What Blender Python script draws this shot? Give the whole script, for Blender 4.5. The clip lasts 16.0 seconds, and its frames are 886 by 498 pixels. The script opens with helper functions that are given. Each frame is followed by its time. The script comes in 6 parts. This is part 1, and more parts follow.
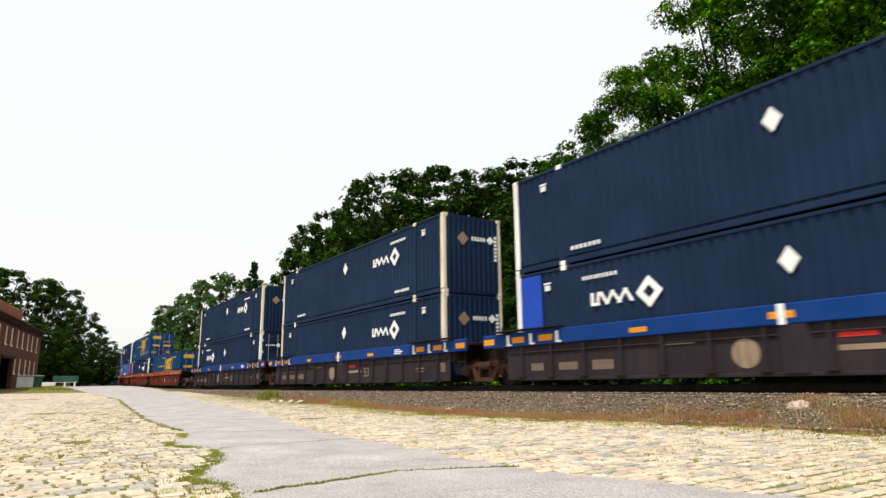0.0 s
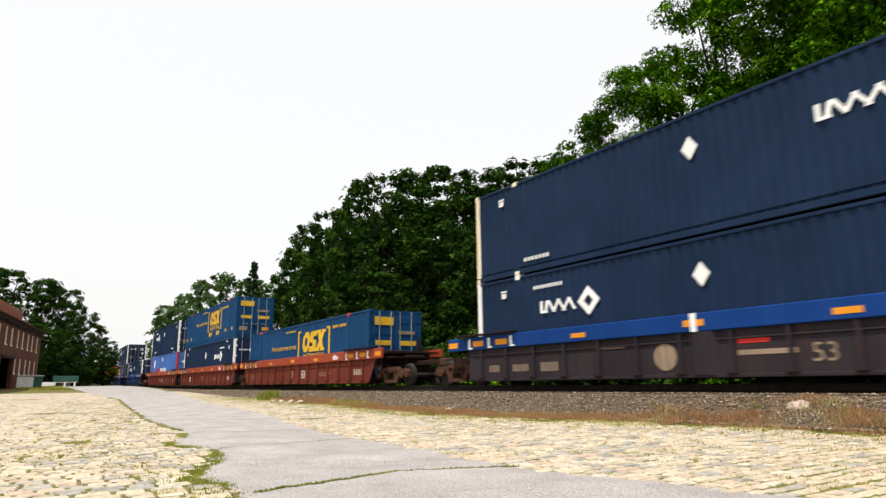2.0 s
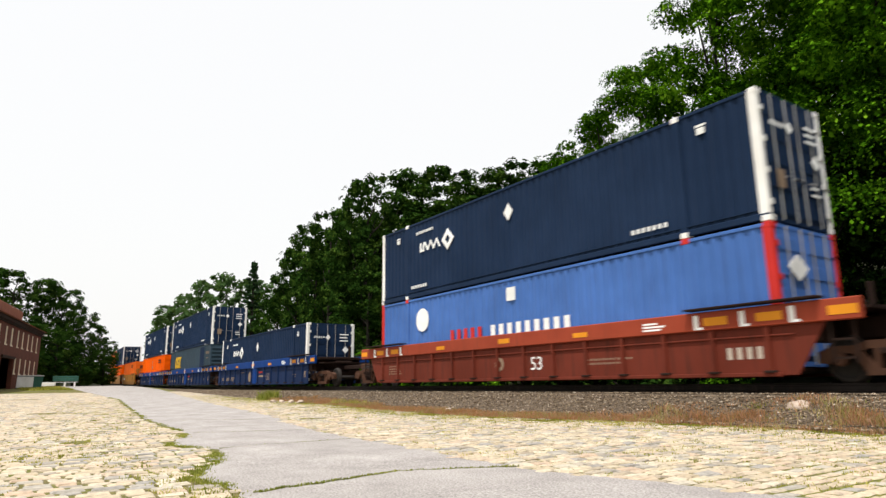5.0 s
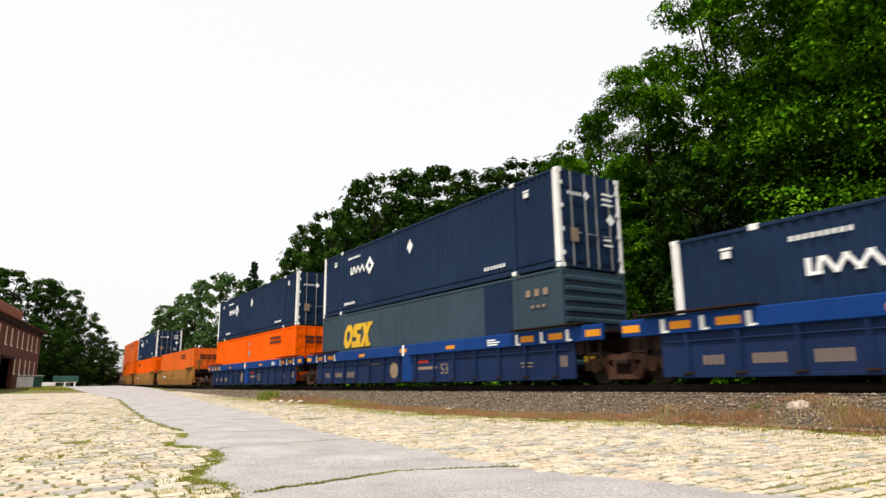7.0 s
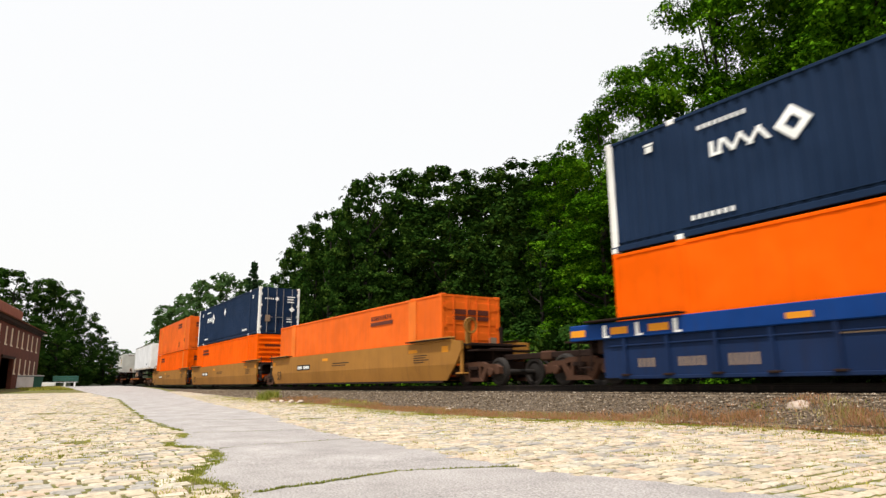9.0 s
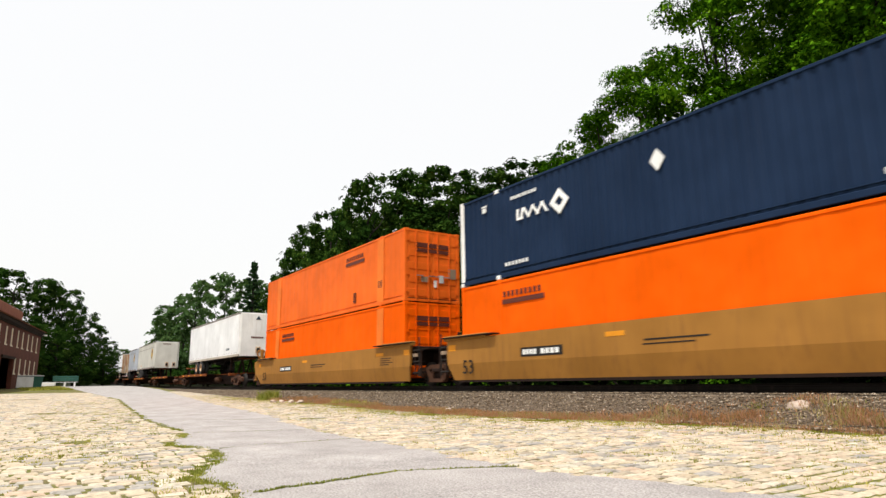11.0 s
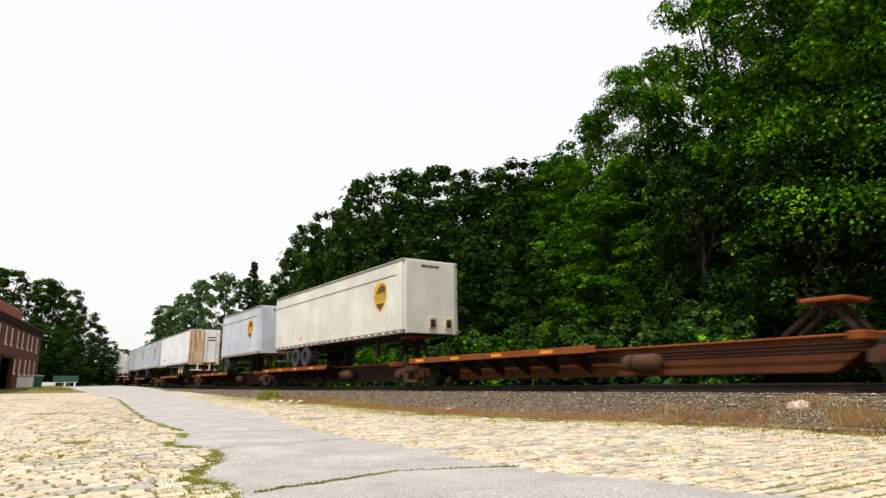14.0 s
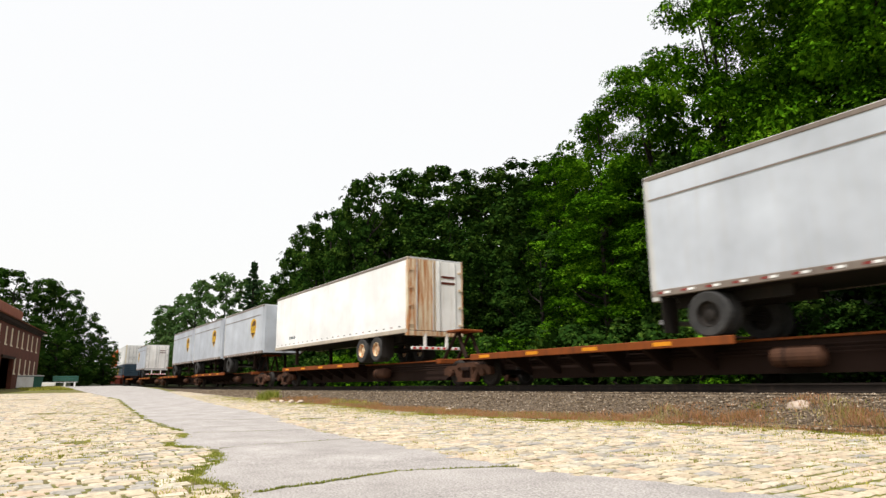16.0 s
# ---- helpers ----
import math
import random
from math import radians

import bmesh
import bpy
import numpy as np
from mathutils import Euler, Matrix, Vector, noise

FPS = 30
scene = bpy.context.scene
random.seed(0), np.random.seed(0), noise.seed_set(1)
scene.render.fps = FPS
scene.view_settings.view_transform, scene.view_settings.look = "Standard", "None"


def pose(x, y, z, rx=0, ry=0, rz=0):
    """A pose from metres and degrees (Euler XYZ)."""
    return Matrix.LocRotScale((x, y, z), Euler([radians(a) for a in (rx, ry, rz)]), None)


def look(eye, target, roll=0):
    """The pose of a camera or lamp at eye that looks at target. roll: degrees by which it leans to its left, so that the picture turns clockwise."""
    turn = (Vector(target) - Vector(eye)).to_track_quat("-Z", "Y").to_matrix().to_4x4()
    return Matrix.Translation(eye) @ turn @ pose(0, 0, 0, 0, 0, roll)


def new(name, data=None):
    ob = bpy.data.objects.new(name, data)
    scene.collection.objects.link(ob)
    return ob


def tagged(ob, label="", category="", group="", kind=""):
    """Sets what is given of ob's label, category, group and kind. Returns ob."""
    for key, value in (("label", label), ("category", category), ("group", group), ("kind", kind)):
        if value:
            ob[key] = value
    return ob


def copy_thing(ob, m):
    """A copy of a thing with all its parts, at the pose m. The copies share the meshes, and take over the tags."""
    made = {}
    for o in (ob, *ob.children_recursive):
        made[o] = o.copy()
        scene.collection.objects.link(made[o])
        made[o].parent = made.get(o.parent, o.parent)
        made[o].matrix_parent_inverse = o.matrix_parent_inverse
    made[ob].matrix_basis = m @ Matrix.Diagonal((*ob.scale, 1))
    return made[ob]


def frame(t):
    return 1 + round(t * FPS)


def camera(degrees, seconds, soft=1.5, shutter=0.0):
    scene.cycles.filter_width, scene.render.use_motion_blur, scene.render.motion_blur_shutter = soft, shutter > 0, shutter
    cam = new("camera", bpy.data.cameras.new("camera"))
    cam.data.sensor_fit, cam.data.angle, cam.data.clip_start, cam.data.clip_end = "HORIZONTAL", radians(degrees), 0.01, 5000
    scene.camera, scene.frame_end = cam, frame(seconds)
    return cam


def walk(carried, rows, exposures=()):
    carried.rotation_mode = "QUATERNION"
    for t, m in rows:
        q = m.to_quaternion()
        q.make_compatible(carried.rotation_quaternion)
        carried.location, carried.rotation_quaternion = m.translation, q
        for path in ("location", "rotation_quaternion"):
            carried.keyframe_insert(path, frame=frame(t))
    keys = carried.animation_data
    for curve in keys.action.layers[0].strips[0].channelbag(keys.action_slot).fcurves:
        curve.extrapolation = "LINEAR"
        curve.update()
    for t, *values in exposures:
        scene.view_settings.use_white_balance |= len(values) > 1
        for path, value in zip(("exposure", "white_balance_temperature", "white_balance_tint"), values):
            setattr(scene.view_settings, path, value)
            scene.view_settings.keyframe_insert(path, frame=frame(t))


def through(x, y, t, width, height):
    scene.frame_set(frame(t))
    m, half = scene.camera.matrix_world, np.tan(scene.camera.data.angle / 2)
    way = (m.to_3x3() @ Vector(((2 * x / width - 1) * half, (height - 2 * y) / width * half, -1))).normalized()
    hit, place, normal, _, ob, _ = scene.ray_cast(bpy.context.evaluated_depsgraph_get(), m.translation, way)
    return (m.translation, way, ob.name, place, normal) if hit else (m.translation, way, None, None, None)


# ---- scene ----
cam = camera(69.81, 16.0, soft=1.4, shutter=0.18)
EYE = pose(0, 0, 0.8, 102.02, 0.606, 56.08)
walk(cam, [(0.0, EYE), (16.0, EYE)], exposures=[(0.0, 0.0, 6500, 10), (16.0, 0.0, 6500, 10)])

# ---- daylight: hazy bright sky and a nearly overhead sun ----
SUN_TO = Vector((0.20, -0.36, 0.91)).normalized()
world = bpy.data.worlds.new("hazy_sky")
scene.world = world
world.use_nodes = True
wn, wl = world.node_tree.nodes, world.node_tree.links
sky = wn.new("ShaderNodeTexSky")
sky.sky_type, sky.sun_disc = "NISHITA", False
sky.sun_elevation = math.asin(SUN_TO.z)
sky.sun_rotation = math.atan2(SUN_TO.x, SUN_TO.y)
sky.air_density, sky.dust_density = 1.6, 6.0
haze = wn.new("ShaderNodeMix")
haze.data_type = "RGBA"
haze.inputs[0].default_value = 0.8
haze.inputs[7].default_value = (10.75, 10.7, 10.6, 1)
wl.new(sky.outputs[0], haze.inputs[6])
wl.new(haze.outputs[2], wn["Background"].inputs[0])
wn["Background"].inputs[1].default_value = 0.108
sun = new("sun", bpy.data.lights.new("sun", "SUN"))
sun.data.energy, sun.data.angle, sun.data.color = 4.3, radians(1.5), (1.0, 0.97, 0.92)
sun.matrix_basis = look((0, 0, 60), Vector((0, 0, 60)) - SUN_TO)

# ---- the line of the track and the lie of the land ----
TRACK_Y, RAIL_Z = 13.61, 0.743
LATE = 0.0155


def bend(x):
    s = max(0.0, -x - 20.0)
    return 3.09e-4 * s * s, 0.507e-4 * s * s


def smooth(a, b, x):
    k = min(1.0, max(0.0, (x - a) / (b - a)))
    return k * k * (3 - 2 * k)


def land(x, y):
    z = 0.98 * smooth(12, 95, -x) + (bend(max(x, -260))[1] - bend(-95)[1] if x < -95 else 0)
    b = y - bend(max(x, -260))[0]
    if b > 18:
        z += 0.55 * smooth(18, 24, b) + 0.36 * max(0.0, min(b - 21, 60)) * smooth(21, 30, b)
    return z


def track_pose(x):
    yo, zo = bend(x)
    s = max(0.0, -x - 20.0)
    return pose(x, TRACK_Y + yo, RAIL_Z + zo, 0, math.degrees(math.atan(2 * 0.507e-4 * s)), math.degrees(-math.atan(2 * 3.09e-4 * s)))


def gone(t):
    """How far the train has come by t seconds."""
    t += LATE
    return 18.9965 * t - 0.0081 * t * t


# ---- materials ----
def nodes_of(name):
    m = bpy.data.materials.new(name)
    m.use_nodes = True
    return m, m.node_tree.nodes, m.node_tree.links, m.node_tree.nodes["Principled BSDF"]


def ramp(nodes, stops):
    r = nodes.new("ShaderNodeValToRGB")
    e = r.color_ramp.elements
    e[0].position, e[0].color = stops[0][0], (*stops[0][1], 1)
    e[1].position, e[1].color = stops[-1][0], (*stops[-1][1], 1)
    for p, c in stops[1:-1]:
        k = e.new(p)
        k.color = (*c, 1)
    return r


def noise_node(nodes, links, scale, detail=4, coords=None, rough=0.6):
    n = nodes.new("ShaderNodeTexNoise")
    n.inputs["Scale"].default_value, n.inputs["Detail"].default_value, n.inputs["Roughness"].default_value = scale, detail, rough
    if coords is not None:
        links.new(coords, n.inputs["Vector"])
    return n


def object_coords(nodes, links, stretch=(1, 1, 1)):
    tc = nodes.new("ShaderNodeTexCoord")
    mp = nodes.new("ShaderNodeMapping")
    mp.inputs["Scale"].default_value = stretch
    links.new(tc.outputs["Object"], mp.inputs["Vector"])
    return mp.outputs[0]


def mix_rgb(nodes, links, fac, a, b, mode="MIX"):
    m = nodes.new("ShaderNodeMix")
    m.data_type, m.blend_type = "RGBA", mode
    for sock, v in ((0, fac), (6, a), (7, b)):
        if isinstance(v, (int, float)):
            m.inputs[sock].default_value = v
        elif isinstance(v, tuple):
            m.inputs[sock].default_value = (*v, 1)
        else:
            links.new(v, m.inputs[sock])
    return m.outputs[2]


def bump(nodes, links, bsdf, height, strength, distance=0.02):
    b = nodes.new("ShaderNodeBump")
    b.inputs["Strength"].default_value, b.inputs["Distance"].default_value = strength, distance
    links.new(height, b.inputs["Height"])
    links.new(b.outputs[0], bsdf.inputs["Normal"])


def painted(name, col, dirt=(0.05, 0.035, 0.025), amount=0.35, rough=0.55, streak=True, spec=0.18, first=0.52):
    """Weathered paint on steel: broad fading, run-down streaks and specks of rust."""
    m, n, l, b = nodes_of(name)
    co = object_coords(n, l)
    broad = noise_node(n, l, 0.55, 3, co)
    runs = noise_node(n, l, 3.0, 5, object_coords(n, l, (3.0, 3.0, 0.22) if streak else (1, 1, 1)))
    fine = noise_node(n, l, 45, 3, co)
    fade = tuple(min(1.0, c * 1.22 + 0.003) for c in col)
    base = mix_rgb(n, l, ramp_fac(n, l, broad, 0.35, 0.7), tuple(c * 0.92 for c in col), fade)
    dirty = mix_rgb(n, l, ramp_fac(n, l, runs, first, first + 0.24, amount), base, dirt)
    specks = mix_rgb(n, l, ramp_fac(n, l, fine, 0.64, 0.74, amount * 0.8), dirty, tuple(0.5 * c + 0.5 * d for c, d in zip(dirt, (0.07, 0.035, 0.02))))
    l.new(specks, b.inputs["Base Color"])
    b.inputs["Roughness"].default_value = rough
    b.inputs["Specular IOR Level"].default_value = spec
    bump(n, l, b, fine.outputs["Fac"], 0.08, 0.004)
    return m


def ramp_fac(n, l, node, lo, hi, top=1.0):
    mr = n.new("ShaderNodeMapRange")
    mr.inputs[1].default_value, mr.inputs[2].default_value, mr.inputs[4].default_value = lo, hi, top
    l.new(node.outputs["Fac"], mr.inputs[0])
    return mr.outputs[0]


def grainy(name, stops, scale, rough=0.9, bumps=0.5, dist=0.02, fine=60, spec=0.3, w=0.45):
    m, n, l, b = nodes_of(name)
    co = object_coords(n, l)
    a, c = noise_node(n, l, scale, 5, co), noise_node(n, l, fine, 4, co)
    mx = n.new("ShaderNodeMath")
    mx.operation = "MULTIPLY_ADD"
    mx.inputs[1].default_value = w
    l.new(c.outputs["Fac"], mx.inputs[0])
    hlf = n.new("ShaderNodeMath")
    hlf.operation = "MULTIPLY"
    hlf.inputs[1].default_value = 1 - w
    l.new(a.outputs["Fac"], hlf.inputs[0])
    l.new(hlf.outputs[0], mx.inputs[2])
    r = ramp(n, stops)
    l.new(mx.outputs[0], r.inputs[0])
    l.new(r.outputs[0], b.inputs["Base Color"])
    b.inputs["Roughness"].default_value = rough
    b.inputs["Specular IOR Level"].default_value = spec
    bump(n, l, b, c.outputs["Fac"], bumps, dist)
    return m


def pieces(name, stops, rough=0.85, scale=30, bumps=0.5, dist=0.01, mottle=0.35, spec=0.3):
    """For many small pieces: each takes its own tone, with mottling on it."""
    m, n, l, b = nodes_of(name)
    geo, info = n.new("ShaderNodeNewGeometry"), n.new("ShaderNodeObjectInfo")
    add = n.new("ShaderNodeMath")
    add.operation = "ADD"
    l.new(geo.outputs["Random Per Island"], add.inputs[0])
    l.new(info.outputs["Random"], add.inputs[1])
    fr = n.new("ShaderNodeMath")
    fr.operation = "FRACT"
    l.new(add.outputs[0], fr.inputs[0])
    r = ramp(n, stops)
    l.new(fr.outputs[0], r.inputs[0])
    ns = noise_node(n, l, scale, 4, geo.outputs["Position"])
    dark = mix_rgb(n, l, ramp_fac(n, l, ns, 0.35, 0.75, mottle), r.outputs[0], tuple(0.45 * c for c in stops[0][1]))
    l.new(dark, b.inputs["Base Color"])
    b.inputs["Roughness"].default_value = rough
    b.inputs["Specular IOR Level"].default_value = spec
    bump(n, l, b, ns.outputs["Fac"], bumps, dist)
    return m


def foliage(name, stops, through=0.3):
    m, n, l, b = nodes_of(name)
    n.remove(b)
    geo = n.new("ShaderNodeNewGeometry")
    r = ramp(n, stops)
    young = noise_node(n, l, 0.75, 3, geo.outputs["Position"])
    tone = n.new("ShaderNodeMath")
    tone.operation = "MULTIPLY_ADD"
    tone.inputs[1].default_value, tone.use_clamp = 0.55, True
    l.new(geo.outputs["Random Per Island"], tone.inputs[0])
    l.new(ramp_fac(n, l, young, 0.42, 0.64, 0.5), tone.inputs[2])
    l.new(tone.outputs[0], r.inputs[0])
    d, t, mx = n.new("ShaderNodeBsdfDiffuse"), n.new("ShaderNodeBsdfTranslucent"), n.new("ShaderNodeMixShader")
    l.new(r.outputs[0], d.inputs[0])
    l.new(mix_rgb(n, l, 1.0, r.outputs[0], (1.0, 1.0, 0.45), "MULTIPLY"), t.inputs[0])
    mx.inputs[0].default_value = through
    l.new(d.outputs[0], mx.inputs[1])
    l.new(t.outputs[0], mx.inputs[2])
    l.new(mx.outputs[0], n["Material Output"].inputs[0])
    return m


NAVY = painted("navy_paint", (0.0085, 0.0215, 0.054), dirt=(0.02, 0.018, 0.018), amount=0.12, rough=0.6, spec=0.08)
CSXBLUE = painted("blue_paint", (0.005, 0.045, 0.125), dirt=(0.02, 0.03, 0.045), amount=0.14, rough=0.55, spec=0.1)
GREYBLUE = painted("grey_blue_paint", (0.028, 0.052, 0.073), amount=0.15)
PATCHBLUE = painted("bright_blue_patch", (0.01, 0.06, 0.42), amount=0.05)
LIGHTBLUE = painted("light_blue_paint", (0.055, 0.14, 0.40), amount=0.2)
ORANGE = painted("orange_paint", (0.82, 0.105, 0.0), dirt=(0.42, 0.06, 0.004), amount=0.22, rough=0.6, spec=0.04)
OLDORANGE = painted("faded_orange_paint", (0.74, 0.125, 0.010), dirt=(0.40, 0.07, 0.01), amount=0.3, spec=0.1)
PALEORANGE = painted("pale_orange_paint", (0.78, 0.175, 0.022), amount=0.18, spec=0.1)
WELLBLUE = painted("well_car_blue_paint", (0.004, 0.036, 0.17), dirt=(0.03, 0.03, 0.045), amount=0.3, spec=0.08)
# Blue side sheet: grime, over a base darkened for shade below the chord.
GRIMYSHADE = painted("grimy_shaded_blue_sheet", (0.004, 0.017, 0.062), dirt=(0.012, 0.011, 0.022), amount=0.65, rough=0.75)
WELLBROWN = painted("brown_dusted_sheet", (0.021, 0.016, 0.021), dirt=(0.062, 0.030, 0.019), amount=0.75, rough=0.8)
OXIDE = painted("oxide_red_paint", (0.27, 0.043, 0.018), dirt=(0.10, 0.035, 0.02), amount=0.5, rough=0.6)
# The chord's red again, darkened for shade on the recessed sheet.
OXIDESHADE = painted("shaded_oxide_red_sheet", (0.125, 0.021, 0.010), dirt=(0.04, 0.014, 0.009), amount=0.75, rough=0.7)
TAN = painted("tan_paint", (0.30, 0.135, 0.024), dirt=(0.13, 0.06, 0.022), amount=0.5, rough=0.6)
RUST = painted("rusted_steel", (0.19, 0.048, 0.009), dirt=(0.05, 0.022, 0.012), amount=0.8, rough=0.8)
# Rusty steel under the cars: shade below the decks is put into both colours.
SHADEDWEB = painted("shaded_rust_web", (0.085, 0.026, 0.007), dirt=(0.022, 0.010, 0.006), amount=0.85, rough=0.85)
RUSTSHADE = painted("rusty_steel_shaded", (0.018, 0.008, 0.005), dirt=(0.012, 0.008, 0.006), amount=0.7, rough=0.85)
CAST = painted("brown_cast_steel", (0.060, 0.026, 0.014), dirt=(0.022, 0.012, 0.008), amount=0.7, rough=0.8)
BLACKSTEEL = painted("black_grimy_steel", (0.018, 0.015, 0.013), amount=0.5, rough=0.7)
WHITEPAINT = painted("white_paint", (0.78, 0.77, 0.74), dirt=(0.45, 0.36, 0.24), amount=0.35)
CREAM = painted("rust_streaked_cream_paint", (0.72, 0.64, 0.48), dirt=(0.28, 0.13, 0.05), amount=0.8)
TRAILERWHITE = painted("white_trailer_paint", (0.86, 0.86, 0.86), dirt=(0.6, 0.55, 0.45), amount=0.12, rough=0.35)
TRAILERGREY = painted("pale_grey_trailer_paint", (0.59, 0.575, 0.515), dirt=(0.48, 0.42, 0.32), amount=0.3, rough=0.45)
TRAILERCOOL = painted("cool_grey_trailer_paint", (0.47, 0.50, 0.55), dirt=(0.40, 0.36, 0.30), amount=0.2, rough=0.45)
RUSTYDOOR = painted("rust_stained_white_door", (0.66, 0.56, 0.40), dirt=(0.42, 0.13, 0.018), amount=1.0, first=0.40)
ALU = painted("dull_aluminium", (0.50, 0.50, 0.49), amount=0.3, rough=0.4)
GALV = painted("dull_galvanised_steel", (0.27, 0.27, 0.27), amount=0.5, rough=0.5)
MARKWHITE = painted("white_lettering", (0.82, 0.82, 0.80), amount=0.1, streak=False)
MARKYELLOW = painted("yellow_lettering", (0.62, 0.37, 0.022), amount=0.08, streak=False)
MARKORANGE = painted("orange_reflector", (0.66, 0.25, 0.012), amount=0.1, streak=False)
MARKDARK = painted("dark_lettering", (0.10, 0.025, 0.015), amount=0.1, streak=False)
MARKRED = painted("red_marking", (0.50, 0.025, 0.02), amount=0.1, streak=False)
BEIGE = painted("beige_grimy_rail", (0.46, 0.40, 0.33), amount=0.4)
SILL = painted("brown_grimy_sill", (0.20, 0.165, 0.14), amount=0.5)
MARKMAROON = painted("maroon_reflector", (0.22, 0.035, 0.03), amount=0.2, streak=False)
MARKBROWN = painted("brown_shield", (0.11, 0.05, 0.018), amount=0.1, streak=False)
DUSTYPLATE = painted("dusty_beige_placard", (0.27, 0.195, 0.135), amount=0.7)
RUBBER = grainy("tyre_rubber", [(0.3, (0.02, 0.02, 0.022)), (0.7, (0.06, 0.058, 0.055))], 4, 0.9, 0.3, 0.005)
RAILSTEEL = painted("brown_rail_steel", (0.011, 0.007, 0.005), amount=0.6, rough=0.6)
TIEWOOD = grainy("creosoted_wood", [(0.3, (0.010, 0.007, 0.005)), (0.7, (0.035, 0.024, 0.017))], 3, 0.9, 0.5, 0.01)
COBBLE = pieces("granite_sett", [(0.0, (0.30, 0.28, 0.25)), (0.10, (0.48, 0.385, 0.26)), (0.36, (0.62, 0.525, 0.37)), (0.52, (0.56, 0.41, 0.29)), (0.70, (0.66, 0.575, 0.43)), (0.90, (0.33, 0.31, 0.285)), (1.0, (0.60, 0.49, 0.34))], scale=18, bumps=1.0, mottle=0.6)
BALLAST = pieces("ballast_stone", [(0.0, (0.075, 0.052, 0.032)), (0.5, (0.18, 0.13, 0.083)), (0.8, (0.29, 0.22, 0.145)), (1.0, (0.50, 0.42, 0.33))], scale=30)
BALLASTBED = grainy("ballast_bed", [(0.3, (0.035, 0.025, 0.016)), (0.5, (0.115, 0.085, 0.058)), (0.72, (0.24, 0.185, 0.13))], 9, 0.95, 1.0, 0.05, fine=26)
ASPHALT = grainy("worn_grey_asphalt", [(0.36, (0.17, 0.152, 0.145)), (0.47, (0.31, 0.285, 0.268)), (0.53, (0.365, 0.337, 0.318)), (0.64, (0.54, 0.505, 0.475))], 1.3, 0.95, 0.9, 0.012, fine=55, w=0.72)
CRACK = grainy("crack_soil", [(0.3, (0.15, 0.15, 0.08)), (0.7, (0.28, 0.27, 0.15))], 6)
BARK = grainy("grey_bark", [(0.3, (0.012, 0.010, 0.008)), (0.7, (0.042, 0.034, 0.026))], 6, 0.95, 0.8, 0.03)
LEAF = foliage("maple_leaf", [(0.0, (0.008, 0.030, 0.002)), (0.4, (0.033, 0.100, 0.003)), (0.75, (0.098, 0.235, 0.008)), (1.0, (0.195, 0.37, 0.018))], 0.08)
LEAFDARK = foliage("oak_leaf", [(0.0, (0.009, 0.028, 0.005)), (0.6, (0.025, 0.059, 0.009)), (1.0, (0.086, 0.150, 0.022))], 0.10)
# Far leaves: distance haze is mixed into the green as paler stops.
LEAFFAR = foliage("haze_paled_leaf", [(0.0, (0.050, 0.102, 0.036)), (0.6, (0.085, 0.155, 0.052)), (1.0, (0.13, 0.21, 0.07))], 0.3)
NEEDLE = foliage("pine_needle", [(0.0, (0.018, 0.042, 0.018)), (1.0, (0.045, 0.085, 0.035))], 0.15)
GRASS = foliage("green_grass", [(0.0, (0.18, 0.20, 0.03)), (0.5, (0.36, 0.35, 0.07)), (1.0, (0.56, 0.49, 0.18))], 0.35)
DRYWEED = foliage("dry_weed", [(0.0, (0.26, 0.20, 0.07)), (0.35, (0.42, 0.20, 0.10)), (0.6, (0.42, 0.26, 0.17)), (0.8, (0.26, 0.26, 0.06)), (1.0, (0.56, 0.44, 0.27))], 0.3)
MOSS = foliage("verge_moss", [(0.0, (0.13, 0.17, 0.025)), (1.0, (0.40, 0.40, 0.10))], 0.35)


def ground_material():
    m, n, l, b = nodes_of("earth_and_verge")
    geo = n.new("ShaderNodeNewGeometry")
    sep = n.new("ShaderNodeSeparateXYZ")
    l.new(geo.outputs["Position"], sep.inputs[0])
    a, f = noise_node(n, l, 0.5, 5, geo.outputs["Position"]), noise_node(n, l, 16, 5, geo.outputs["Position"])
    soil = ramp(n, [(0.3, (0.06, 0.052, 0.022)), (0.5, (0.14, 0.12, 0.05)), (0.7, (0.28, 0.24, 0.12))])
    l.new(f.outputs["Fac"], soil.inputs[0])
    green = ramp(n, [(0.3, (0.06, 0.08, 0.014)), (0.7, (0.21, 0.21, 0.05))])
    l.new(f.outputs["Fac"], green.inputs[0])
    # Woodland floor near black: the shade under trees is put in its colour.
    wood_shade = ramp(n, [(0.3, (0.007, 0.009, 0.004)), (0.7, (0.024, 0.028, 0.010))])
    l.new(f.outputs["Fac"], wood_shade.inputs[0])
    verge = mix_rgb(n, l, ramp_fac(n, l, a, 0.44, 0.60, 0.9), soil.outputs[0], green.outputs[0])
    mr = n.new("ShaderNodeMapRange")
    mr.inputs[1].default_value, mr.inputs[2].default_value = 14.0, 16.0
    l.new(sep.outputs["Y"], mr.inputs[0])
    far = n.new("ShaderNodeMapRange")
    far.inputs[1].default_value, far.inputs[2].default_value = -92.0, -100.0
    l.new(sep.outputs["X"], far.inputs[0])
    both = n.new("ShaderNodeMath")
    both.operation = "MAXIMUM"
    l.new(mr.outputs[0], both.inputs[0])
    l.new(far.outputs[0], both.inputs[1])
    l.new(mix_rgb(n, l, both.outputs[0], verge, wood_shade.outputs[0]), b.inputs["Base Color"])
    b.inputs["Roughness"].default_value = 0.95
    b.inputs["Specular IOR Level"].default_value = 0.08
    bump(n, l, b, f.outputs["Fac"], 0.6, 0.03)
    return m


